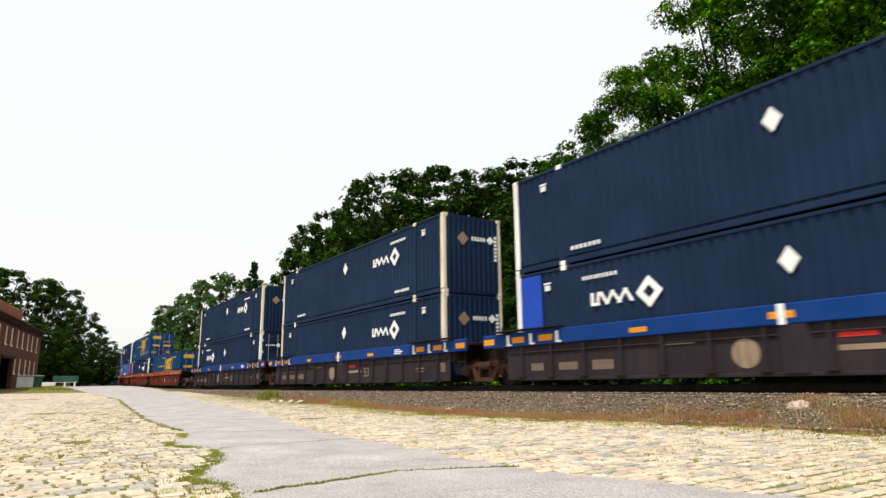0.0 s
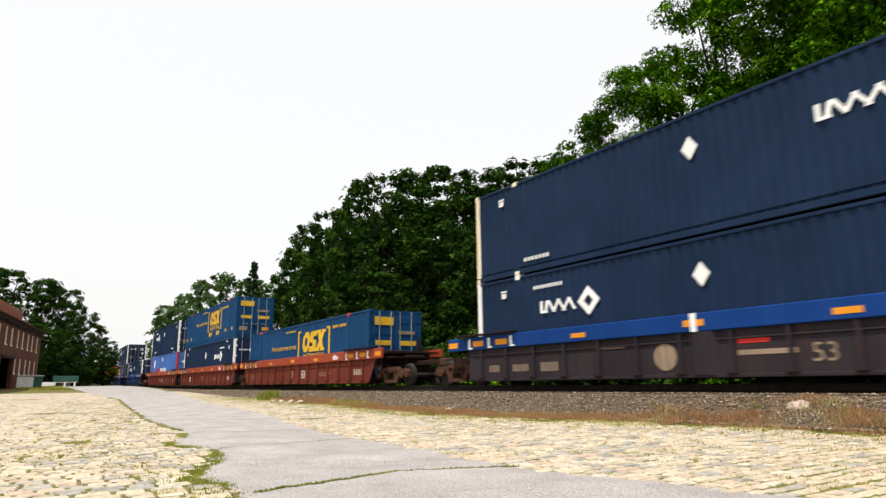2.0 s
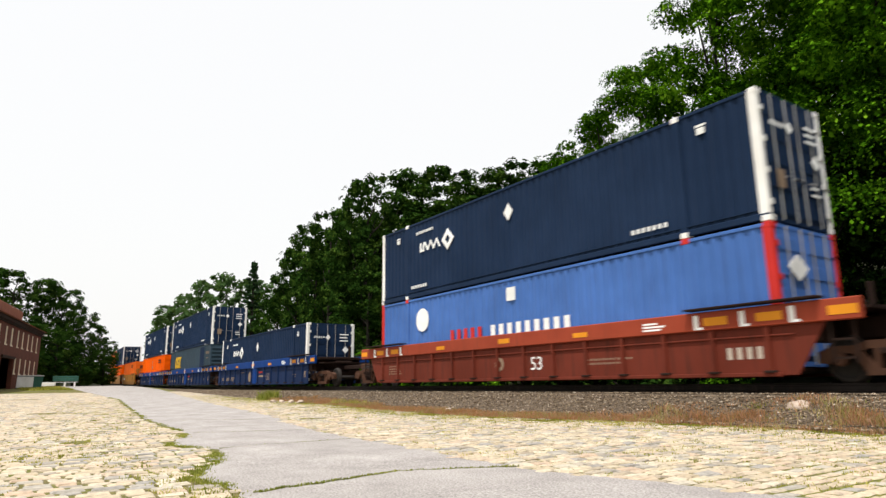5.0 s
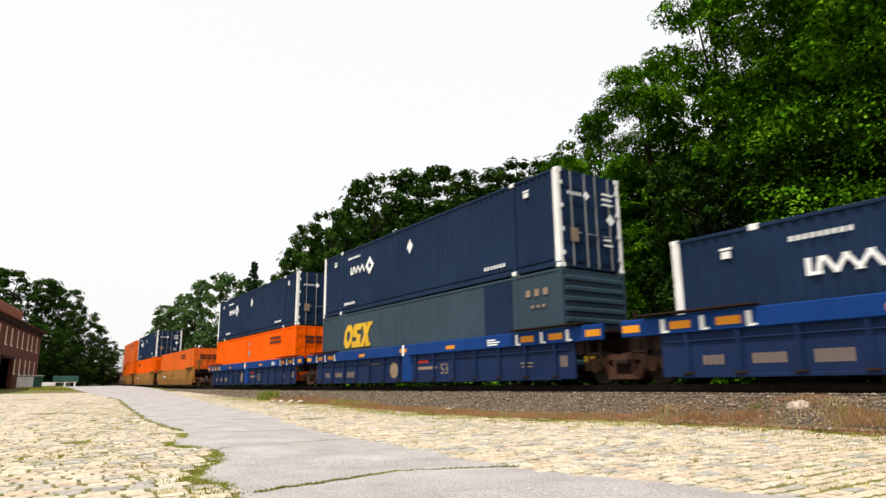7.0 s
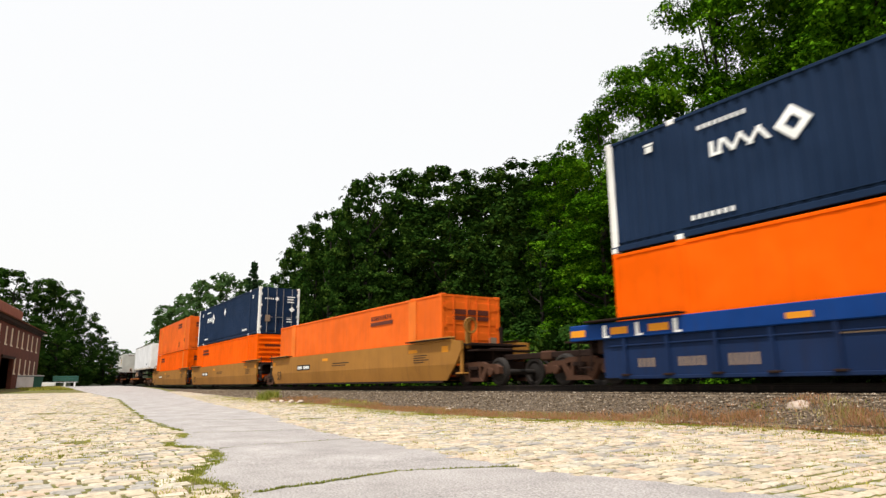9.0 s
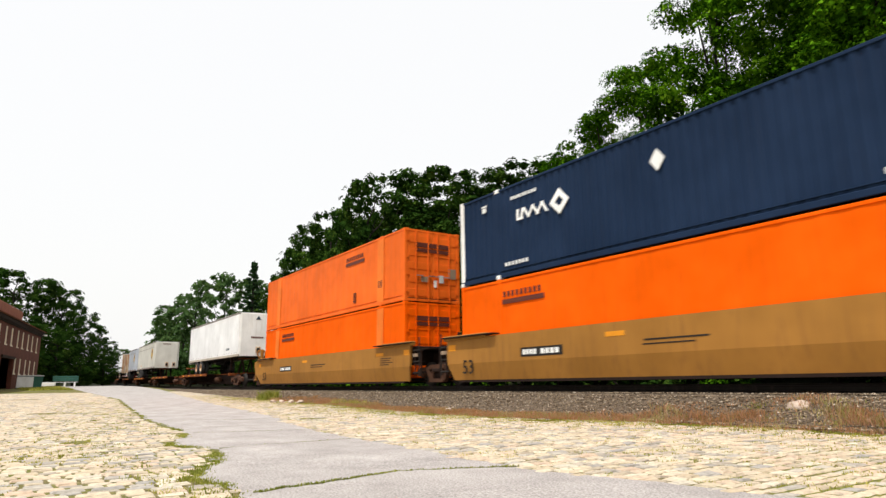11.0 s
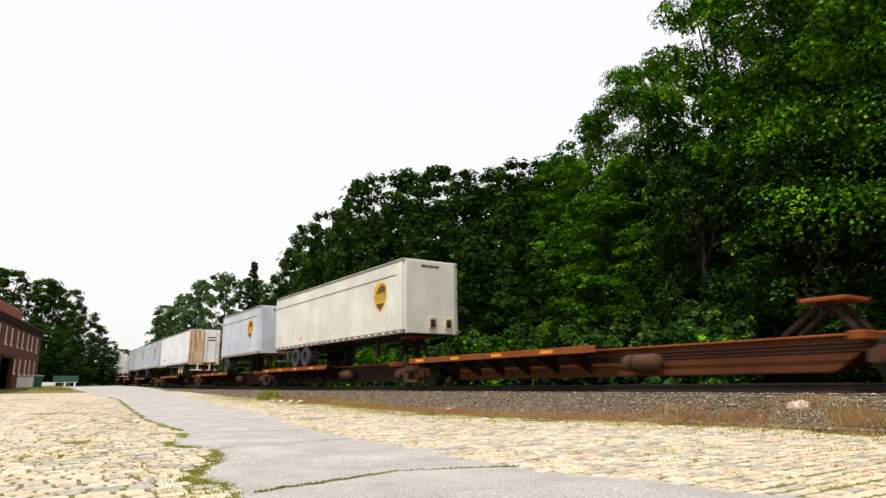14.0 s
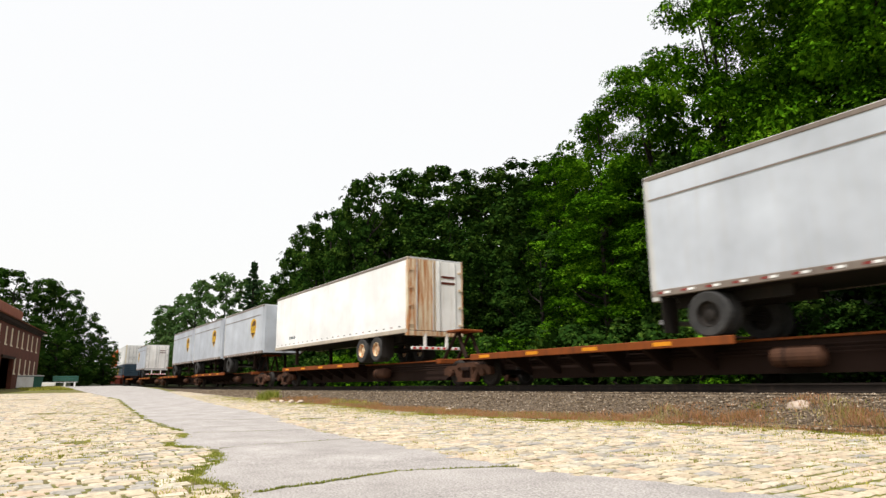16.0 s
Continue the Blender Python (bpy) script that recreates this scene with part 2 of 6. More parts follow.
GROUND = ground_material()


# ---- mesh building ----
class Shape:
    def __init__(self):
        self.v, self.f = [], []

    def box(self, x0, x1, y0, y1, z0, z1, c=0.0):
        if c <= 0:
            i = len(self.v)
            self.v += [(x, y, z) for z in (z0, z1) for y in (y0, y1) for x in (x0, x1)]
            self.f += [tuple(i + k for k in q) for q in ((0, 2, 3, 1), (4, 5, 7, 6), (0, 1, 5, 4), (2, 6, 7, 3), (0, 4, 6, 2), (1, 3, 7, 5))]
            return self
        bm = bmesh.new()
        bmesh.ops.create_cube(bm, size=1)
        for q in bm.verts:
            q.co = Vector(((x0 + x1) / 2 + q.co.x * (x1 - x0), (y0 + y1) / 2 + q.co.y * (y1 - y0), (z0 + z1) / 2 + q.co.z * (z1 - z0)))
        bmesh.ops.bevel(bm, geom=bm.edges[:], offset=c, segments=1, affect="EDGES")
        self.add_bm(bm)
        return self

    def add_bm(self, bm):
        i = len(self.v)
        bm.verts.index_update()
        self.v += [tuple(q.co) for q in bm.verts]
        self.f += [tuple(i + q.index for q in fc.verts) for fc in bm.faces]
        bm.free()

    def prism(self, pts, a0, a1, axis="y"):
        """A polygon of (u, w) drawn out from a0 to a1 along the axis; u, w are the other two axes in order."""
        i, n = len(self.v), len(pts)
        for a in (a0, a1):
            for u, w in pts:
                self.v.append({"x": (a, u, w), "y": (u, a, w), "z": (u, w, a)}[axis])
        self.f.append(tuple(i + k for k in range(n)))
        self.f.append(tuple(i + n + k for k in reversed(range(n))))
        self.f += [(i + k, i + n + k, i + n + (k + 1) % n, i + (k + 1) % n) for k in range(n)]
        return self

    def turned(self, profile, centre, axis="y", n=24, caps=True):
        """Profile rows (radius, along) turned round an axis through centre."""
        i, cx, cy, cz = len(self.v), *centre
        for r, a in profile:
            for k in range(n):
                c, s = r * math.cos(2 * math.pi * k / n), r * math.sin(2 * math.pi * k / n)
                self.v.append({"y": (cx + c, cy + a, cz + s), "x": (cx + a, cy + c, cz + s), "z": (cx + c, cy + s, cz + a)}[axis])
        for j in range(len(profile) - 1):
            for k in range(n):
                a, b = i + j * n + k, i + j * n + (k + 1) % n
                self.f.append((a, b, b + n, a + n))
        if caps:
            self.f.append(tuple(i + k for k in reversed(range(n))))
            self.f.append(tuple(i + (len(profile) - 1) * n + k for k in range(n)))
        return self

    def tube(self, a, b, r, r2=None, n=8):
        a, b = Vector(a), Vector(b)
        d = (b - a).normalized()
        s = d.orthogonal().normalized()
        w = d.cross(s)
        i = len(self.v)
        for p, q in ((a, r), (b, r if r2 is None else r2)):
            for k in range(n):
                g = 2 * math.pi * k / n
                self.v.append(tuple(p + (s * math.cos(g) + w * math.sin(g)) * q))
        self.f += [(i + k, i + (k + 1) % n, i + n + (k + 1) % n, i + n + k) for k in range(n)]
        self.f += [tuple(i + k for k in reversed(range(n))), tuple(i + n + k for k in range(n))]
        return self

    def mesh(self, name, mat, smooth_shade=False):
        me = bpy.data.meshes.new(name)
        me.from_pydata(self.v, [], self.f)
        bm = bmesh.new()
        bm.from_mesh(me)
        bmesh.ops.recalc_face_normals(bm, faces=bm.faces)
        bm.to_mesh(me)
        bm.free()
        me.materials.append(mat)
        if smooth_shade:
            me.shade_smooth()
        return me


def part(name, shape, mat, parent, label="", at=None):
    ob = new(name, shape if isinstance(shape, bpy.types.Mesh) else shape.mesh(name, mat))
    ob.parent = parent
    if at is not None:
        ob.matrix_basis = at
    if label:
        tagged(ob, label)
    return ob


def thing(name, label, category, group="", kind=""):
    return tagged(new(name), label, category, group, kind)


def raw_mesh(name, v, f, mat):
    me = bpy.data.meshes.new(name)
    me.from_pydata(v, [], f)
    me.materials.append(mat)
    return me


def lettering(text, size, mat, name="lettering"):
    """Words as a thin mesh that faces the camera's side (-y), centred on its own origin."""
    cu = bpy.data.curves.new(name, "FONT")
    cu.body, cu.size, cu.align_x, cu.align_y, cu.extrude, cu.resolution_u = text, size, "CENTER", "CENTER", 0.002, 3
    ob = bpy.data.objects.new(name, cu)
    scene.collection.objects.link(ob)
    bpy.context.view_layer.update()
    me = bpy.data.meshes.new_from_object(ob.evaluated_get(bpy.context.evaluated_depsgraph_get()))
    bpy.data.objects.remove(ob)
    me.transform(Matrix.Rotation(radians(90), 4, "X"))
    me.materials.clear()
    me.materials.append(mat)
    return me


# ---- ground ----
def build_ground():
    xs = [400, 150, 60, 30, 15] + [10 - 2 * k for k in range(70)] + [-135, -150, -170, -200, -250, -320, -420, -700, -1200, -2500]
    ys = [-2500, -900, -300, -120, -60, -30, -15, -8] + [-5 + k for k in range(50)] + [50, 56, 64, 74, 84, 120, 200, 500, 1200, 2500]
    v = []
    for x in xs:
        for y in ys:
            z = land(x, y) + 0.007 + 0.003 * noise.noise((x * 0.3, y * 0.3, 0))
            dy = y - TRACK_Y - bend(x)[0]
            if abs(dy) < 3.0:
                z -= 0.10
            v.append((x, y, z))
    n = len(ys)
    f = [(i * n + j, i * n + j + 1, (i + 1) * n + j + 1, (i + 1) * n + j) for i in range(len(xs) - 1) for j in range(n - 1)]
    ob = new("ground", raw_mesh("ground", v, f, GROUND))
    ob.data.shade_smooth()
    tagged(ob, "sandy earth with sparse grass that rises to a shade-blackened wooded bank", "ground", kind="structure")


PATH_L = [(6, -1.2), (-2, 0.2), (-4.4, 1.2), (-5.1, 1.58), (-6.1, 1.44), (-7.2, 1.95), (-8.7, 2.35), (-9.7, 1.97), (-12.0, 2.7), (-17.4, 2.95), (-36, 4.75), (-60, 4.9), (-110, 5.6)]
PATH_R = [(6, 5.6), (-2, 4.75), (-3.3, 4.46), (-4.9, 4.16), (-7.7, 4.38), (-10.9, 4.61), (-17.0, 5.93), (-36, 8.2), (-60, 11.0), (-110, 14.2)]


def edge_at(rows, x):
    for (xa, ya), (xb, yb) in zip(rows, rows[1:]):
        if xb <= x <= xa:
            return ya + (yb - ya) * (xa - x) / (xa - xb)
    return rows[0][1] if x > rows[0][0] else rows[-1][1]


def left_edge(x):
    return edge_at(PATH_L, x) + 0.10 * noise.noise((x * 1.7, 3.1, 0)) + 0.05 * noise.noise((x * 6, 9, 0))


def right_edge(x):
    return edge_at(PATH_R, x) + 0.12 * noise.noise((x * 1.3, 7.7, 0)) + 0.06 * noise.noise((x * 5, 1, 0))


def build_path():
    v, f, m = [], [], 10
    xs, x = [], 6.0
    while x > -110:
        xs.append(x)
        x -= 0.10 if x > -20 else 0.6
    for x in xs:
        a, b = left_edge(x), right_edge(x)
        for k in range(m + 1):
            y = a + (b - a) * k / m
            rim = min(1.0, min(k, m - k) / 1.0)
            v.append((x, y, land(x, y) + 0.015 + 0.008 * rim + 0.012 * noise.noise((x * 0.7, y * 0.7, 5))))
    f = [(i * (m + 1) + k, i * (m + 1) + k + 1, (i + 1) * (m + 1) + k + 1, (i + 1) * (m + 1) + k) for i in range(len(xs) - 1) for k in range(m)]
    ob = new("road", raw_mesh("road", v, f, ASPHALT))
    ob.data.shade_smooth()
    tagged(ob, "worn pale grey asphalt path with mossy cracks across it", "path", kind="structure")


def toe(x):
    return 11.3 if x > -6 else 11.3 - 1.5 * smooth(6, 13, -x) + (0.9 * smooth(15, 24, -x) + bend(x)[0])


def build_ballast():
    v, f = [], []
    xs = [14 - 0.5 * k for k in range(150)] + [-61 - 3 * k for k in range(60)]
    prof = [(-3.1, None), (-2.75, None), (-1.75, -0.265), (-1.32, -0.195), (0, -0.20), (1.32, -0.195), (1.8, -0.27), (3.3, None)]
    for x in xs:
        yo, zo = bend(x)
        for k, (dy, z) in enumerate(prof):
            y = TRACK_Y + yo + dy
            g = land(x, min(y, 17))
            zz = min(g, RAIL_Z + zo - 0.29) - 0.06 if z is None else RAIL_Z + zo + z
            if k == 1:
                zz = max(zz + 0.06, g + 0.05) if g + 0.05 < RAIL_Z + zo - 0.29 else zz
            v.append((x, y, zz + 0.03 * noise.noise((x * 2, y * 2, 1))))
    n = len(prof)
    f = [(i * n + j, i * n + j + 1, (i + 1) * n + j + 1, (i + 1) * n + j) for i in range(len(xs) - 1) for j in range(n - 1)]
    bed = new("ballast_bed", raw_mesh("ballast_bed", v, f, BALLASTBED))
    tagged(bed, "brown-grey crushed stone bank under the rails", "ballast", kind="structure")
    rng = random.Random(5)
    v, f = [], []
    for _ in range(19000):
        x = -3.0 - 45 * rng.random() ** 1.5
        yo, zo = bend(x)
        dy = rng.uniform(-3.05, -1.3)
        y = TRACK_Y + yo + dy
        top = RAIL_Z + zo - (0.25 if dy < -1.5 else 0.20)
        g = land(x, y) + 0.05
        z = top if dy > -1.75 else g + (top - g) * max(0, (dy + 2.75)) / 1.0
        r = rng.uniform(0.011, 0.034)
        i = len(v)
        pts = [(1, 0, 0), (-0.5, 0.85, 0), (-0.5, -0.85, 0), (0.2, 0.1, 1), (0.1, 0.2, -0.9)]
        ca, sa = math.cos(rng.random() * 6.3), math.sin(rng.random() * 6.3)
        for px, py, pz in pts:
            s = r * rng.uniform(0.7, 1.3)
            v.append((x + s * (px * ca - py * sa), y + s * (px * sa + py * ca), z + 0.01 + 0.8 * s * pz))
        f += [(i, i + 1, i + 3), (i + 1, i + 2, i + 3), (i + 2, i, i + 3), (i + 1, i, i + 4), (i + 2, i + 1, i + 4), (i, i + 2, i + 4)]
    ob = new("ballast_stones", raw_mesh("ballast_stones", v, f, BALLAST))
    tagged(ob, "loose brown-grey crushed ballast stones on the track bank", "ballast", kind="stuff")


def build_track():
    tr = thing("railway_track", "brown steel rails spiked on dark wooden ties", "railway track", kind="structure")
    prof = [(-0.075, -0.175), (0.075, -0.175), (0.075, -0.16), (0.012, -0.14), (0.012, -0.045), (0.037, -0.035), (0.037, -0.004), (0.030, 0.0), (-0.030, 0.0), (-0.037, -0.004), (-0.037, -0.035), (-0.012, -0.045), (-0.012, -0.14), (-0.075, -0.16)]
    xs = [30 - 4 * k for k in range(80)]
    for side in (-0.7525, 0.7525):
        v, f = [], []
        for x in xs:
            yo, zo = bend(x)
            v += [(x, TRACK_Y + yo + side + u, RAIL_Z + zo + w) for u, w in prof]
        n = len(prof)
        f = [(i * n + k, i * n + (k + 1) % n, (i + 1) * n + (k + 1) % n, (i + 1) * n + k) for i in range(len(xs) - 1) for k in range(n)]
        part("rail", raw_mesh("rail", v, f, RAILSTEEL), RAILSTEEL, tr)
    tie = Shape().box(-0.115, 0.115, -1.28, 1.28, -0.18, 0, 0.012).mesh("tie", TIEWOOD)
    for k in range(150):
        x = 3 - 0.53 * k
        yo, zo = bend(x)
        part("tie", tie, TIEWOOD, tr, at=pose(x, TRACK_Y + yo, RAIL_Z + zo - 0.172, 0, 0, random.uniform(-1, 1)))


# ---- the train: running gear ----
def build_truck():
    tk = thing("railway_truck", "brown cast-steel freight truck with two wheelsets", "railway truck", "trucks of the train")
    for s in (-1, 1):
        y0, y1 = s * 0.93, s * 1.09
        fr = Shape()
        fr.prism([(-1.28, 0.36), (-1.28, 0.56), (-1.05, 0.66), (-0.62, 0.66), (-0.42, 0.74), (0.42, 0.74), (0.62, 0.66), (1.05, 0.66), (1.28, 0.56), (1.28, 0.36), (1.10, 0.34), (1.02, 0.50), (0.60, 0.54), (0.40, 0.60), (-0.40, 0.60), (-0.60, 0.54), (-1.02, 0.50), (-1.10, 0.34)], y0, y1)
        fr.prism([(-0.70, 0.54), (-0.52, 0.56), (-0.30, 0.24), (-0.46, 0.14)], y0, y1)
        fr.prism([(0.70, 0.54), (0.52, 0.56), (0.30, 0.24), (0.46, 0.14)], y0, y1)
        fr.prism([(-0.48, 0.13), (0.48, 0.13), (0.36, 0.25), (-0.36, 0.25)], y0 - s * 0.02, y1 + s * 0.06)
        fr.box(-0.33, -0.25, min(y0, y1), max(y0, y1), 0.22, 0.62)
        fr.box(0.25, 0.33, min(y0, y1), max(y0, y1), 0.22, 0.62)
        part("side_frame", fr, CAST, tk)
        for dx in (-0.15, 0.0, 0.15):
            coil = [(0.045 + 0.017 * (k % 2), 0.02 * k) for k in range(13)]
            sp = Shape().turned(coil, (dx, s * 1.02, 0.25), "z", 10)
            part("spring", sp, RUSTSHADE, tk)
        part("bolster_end", Shape().box(-0.22, 0.22, min(s * 0.9, s * 1.16), max(s * 0.9, s * 1.16), 0.49, 0.60, 0.015), RUSTSHADE, tk)
        for dx in (-0.89, 0.89):
            cap = Shape().turned([(0.10, -0.06), (0.125, -0.05), (0.125, 0.05), (0.09, 0.07)], (dx, s * 1.10, 0.42), "y", 16)
            part("bearing_cap", cap, CAST, tk)
    part("bolster", Shape().box(-0.2, 0.2, -0.92, 0.92, 0.48, 0.78, 0.03), RUSTSHADE, tk)
    ws = Shape()
    for s in (-1, 1):
        ws.turned([(0.10, s * 0.84), (0.30, s * 0.80), (0.34, s * 0.83), (0.40, s * 0.82), (0.419, s * 0.80), (0.425, s * 0.735), (0.45, s * 0.715), (0.45, s * 0.69), (0.35, s * 0.69), (0.30, s * 0.73), (0.10, s * 0.68)], (0, 0, 0), "y", 28)
    ws.turned([(0.085, -1.05), (0.085, 1.05)], (0, 0, 0), "y", 14)
    wm = ws.mesh("wheelset", BLACKSTEEL)
    for dx in (-0.89, 0.89):
        part("wheelset", wm, BLACKSTEEL, tk, "worn dark steel wheels on one axle", at=pose(dx, 0, 0.42))
    return tk


PITCH = 19.66


def chord_marks(car, y, cross):
    for sx in (-1, 1):
        for x, w, mat in ((9.25, 0.50, MARKORANGE), (7.9, 0.52, MARKORANGE), (6.75, 0.55, MARKORANGE)):
            part("reflector", Shape().box(sx * x - w / 2, sx * x + w / 2, y - 0.004, y + 0.02, 1.2, 1.37), mat, car, "amber reflective sheeting")
        for x in (8.35, 7.35, 6.3):
            part("stencil", Shape().box(sx * x - 0.055, sx * x + 0.055, y - 0.006, y + 0.02, 1.13, 1.44).box(sx * x - 0.055, sx * x + 0.15, y - 0.006, y + 0.02, 1.13, 1.18), MARKWHITE, car, "white bracket stencil")
    for x, w in ((-3.6, 0.5), (2.9, 0.5)):
        part("reflector", Shape().box(x - w / 2, x + w / 2, y - 0.004, y + 0.02, 1.2, 1.32), MARKORANGE, car)
    part("stencil", Shape().box(4.9, 5.3, y - 0.004, y + 0.02, 1.33, 1.37).box(4.9, 5.5, y - 0.004, y + 0.02, 1.26, 1.30).box(4.9, 5.4, y - 0.004, y + 0.02, 1.19, 1.23), MARKWHITE, car)
    part("stencil", Shape().box(-0.45, 0.05, y - 0.006, y + 0.02, 1.22, 1.36), MARKORANGE, car)
    if cross:
        part("stencil", Shape().box(-0.27, -0.13, y - 0.010, y + 0.02, 1.10, 1.50), MARKWHITE, car)


def well_gear(car, mat, dark):
    part("floor", Shape().box(-8.3, 8.3, -1.15, 1.15, 0.20, 0.29), dark, car)
    for sx in (-1, 1):
        e = Shape()
        e.box(min(sx * 8.45, sx * 8.75), max(sx * 8.45, sx * 8.75), -1.3, 1.3, 0.75, 1.45, 0.02)
        part("end_bulkhead", e, dark, car)
        part("draft_sill", Shape().box(min(sx * 8.7, sx * 9.78), max(sx * 8.7, sx * 9.78), -0.42, 0.42, 0.80, 1.22, 0.03), dark, car)
        part("end_deck", Shape().box(min(sx * 8.7, sx * 9.6), max(sx * 8.7, sx * 9.6), -1.2, 1.2, 1.30, 1.36), dark, car)
        for s in (-1, 1):
            part("walkway", Shape().box(min(sx * 6.1, sx * 8.9), max(sx * 6.1, sx * 8.9), min(s * 1.32, s * 1.62), max(s * 1.32, s * 1.62), 1.535, 1.575, 0.008), RUSTSHADE, car, "grimy steel walkway grating")
        part("ladder", Shape().box(sx * 8.95 - 0.02, sx * 8.95 + 0.02, -1.36, -1.32, 0.35, 1.3).box(sx * 9.35 - 0.02, sx * 9.35 + 0.02, -1.36, -1.32, 0.35, 1.3)
             .box(min(sx * 8.95, sx * 9.35), max(sx * 8.95, sx * 9.35), -1.36, -1.33, 0.42, 0.46).box(min(sx * 8.95, sx * 9.35), max(sx * 8.95, sx * 9.35), -1.36, -1.33, 0.75, 0.79), dark, car)
        part("hand_brake_stand", Shape().box(sx * 8.9 - 0.05, sx * 8.9 + 0.05, 0.6, 0.7, 1.36, 2.0, 0.01), dark, car)


def ribbed_well(label, top, sheet, dark, sloped):
    car = thing("well_car", label, "well car", "well cars of the train")
    for s in (-1, 1):
        a, b = (s * 1.34, s * 1.46)
        part("top_chord", Shape().box(-9.55, 9.55, min(a, b), max(a, b), 1.10, 1.50, 0.02), top, car)
        if sloped:
            sh = Shape().prism([(-8.9, 1.12), (-8.3, 0.16), (8.3, 0.16), (8.9, 1.12)], s * 1.33, s * 1.36)
        else:
            sh = Shape().prism([(-8.5, 1.12), (-8.5, 0.16), (8.5, 0.16), (8.5, 1.12)], s * 1.33, s * 1.36)
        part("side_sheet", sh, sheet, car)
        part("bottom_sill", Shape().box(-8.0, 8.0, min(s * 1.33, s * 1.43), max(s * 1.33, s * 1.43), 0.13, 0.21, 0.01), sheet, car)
        if s < 0:
            part("sheet_rail", Shape().box(-8.3, 8.3, -1.40, -1.357, 0.90, 0.935, 0.008), sheet, car)
            for k in range(14):
                x = -7.8 + 1.2 * k
                part("rib", Shape().prism([(x - 0.045, -1.355), (x + 0.045, -1.355), (x + 0.035, -1.44), (x - 0.035, -1.44)], 0.19, 1.11, "z"), sheet, car)
                part("rib_foot", Shape().box(x - 0.12, x + 0.12, -1.47, -1.35, 0.20, 0.25, 0.01), dark, car)
    chord_marks(car, -1.462, not sloped)
    well_gear(car, top if sloped else GRIMYSHADE, dark)
    return car


def placards(car, dark_sheet):
    part("centre_post", Shape().prism([(-0.38, -1.355), (0.30, -1.355), (0.20, -1.45), (-0.28, -1.45)], 0.19, 1.10, "z"), WELLBROWN if dark_sheet else WELLBLUE, car, "grimy centre post" if dark_sheet else "blue centre post")
    for x, w, z, hh, mat in ((-7.2, 0.5, 0.5, 0.2, DUSTYPLATE), (-6.0, 0.7, 0.5, 0.2, DUSTYPLATE), (-4.8, 0.7, 0.5, 0.24, DUSTYPLATE), (1.05, 0.65, 0.85, 0.09, MARKRED), (1.3, 1.2, 0.62, 0.10, DUSTYPLATE), (-2.6, 0.8, 0.88, 0.03, DUSTYPLATE), (6.6, 0.55, 0.62, 0.035, DUSTYPLATE), (6.6, 0.45, 0.52, 0.03, DUSTYPLATE), (8.1, 0.28, 0.62, 0.3, DUSTYPLATE)):
        if hh >= 0.2:
            bars(car, x - w / 2, z, -1.358, w, hh, max(3, int(w / 0.11)), mat, "stencil")
        else:
            part("placard", Shape().box(x - w / 2, x + w / 2, -1.368, -1.355, z - hh / 2, z + hh / 2), mat, car)
    part("emblem", Shape().turned([(0.02, -0.005), (0.30, -0.004), (0.30, 0.004), (0.02, 0.005)], (-1.05, -1.366, 0.60), "y", 24), DUSTYPLATE, car, "worn round emblem")
    part("lettering", lettering("53", 0.5, DUSTYPLATE), DUSTYPLATE, car, "size number 53", at=pose(2.4, -1.368, 0.55))


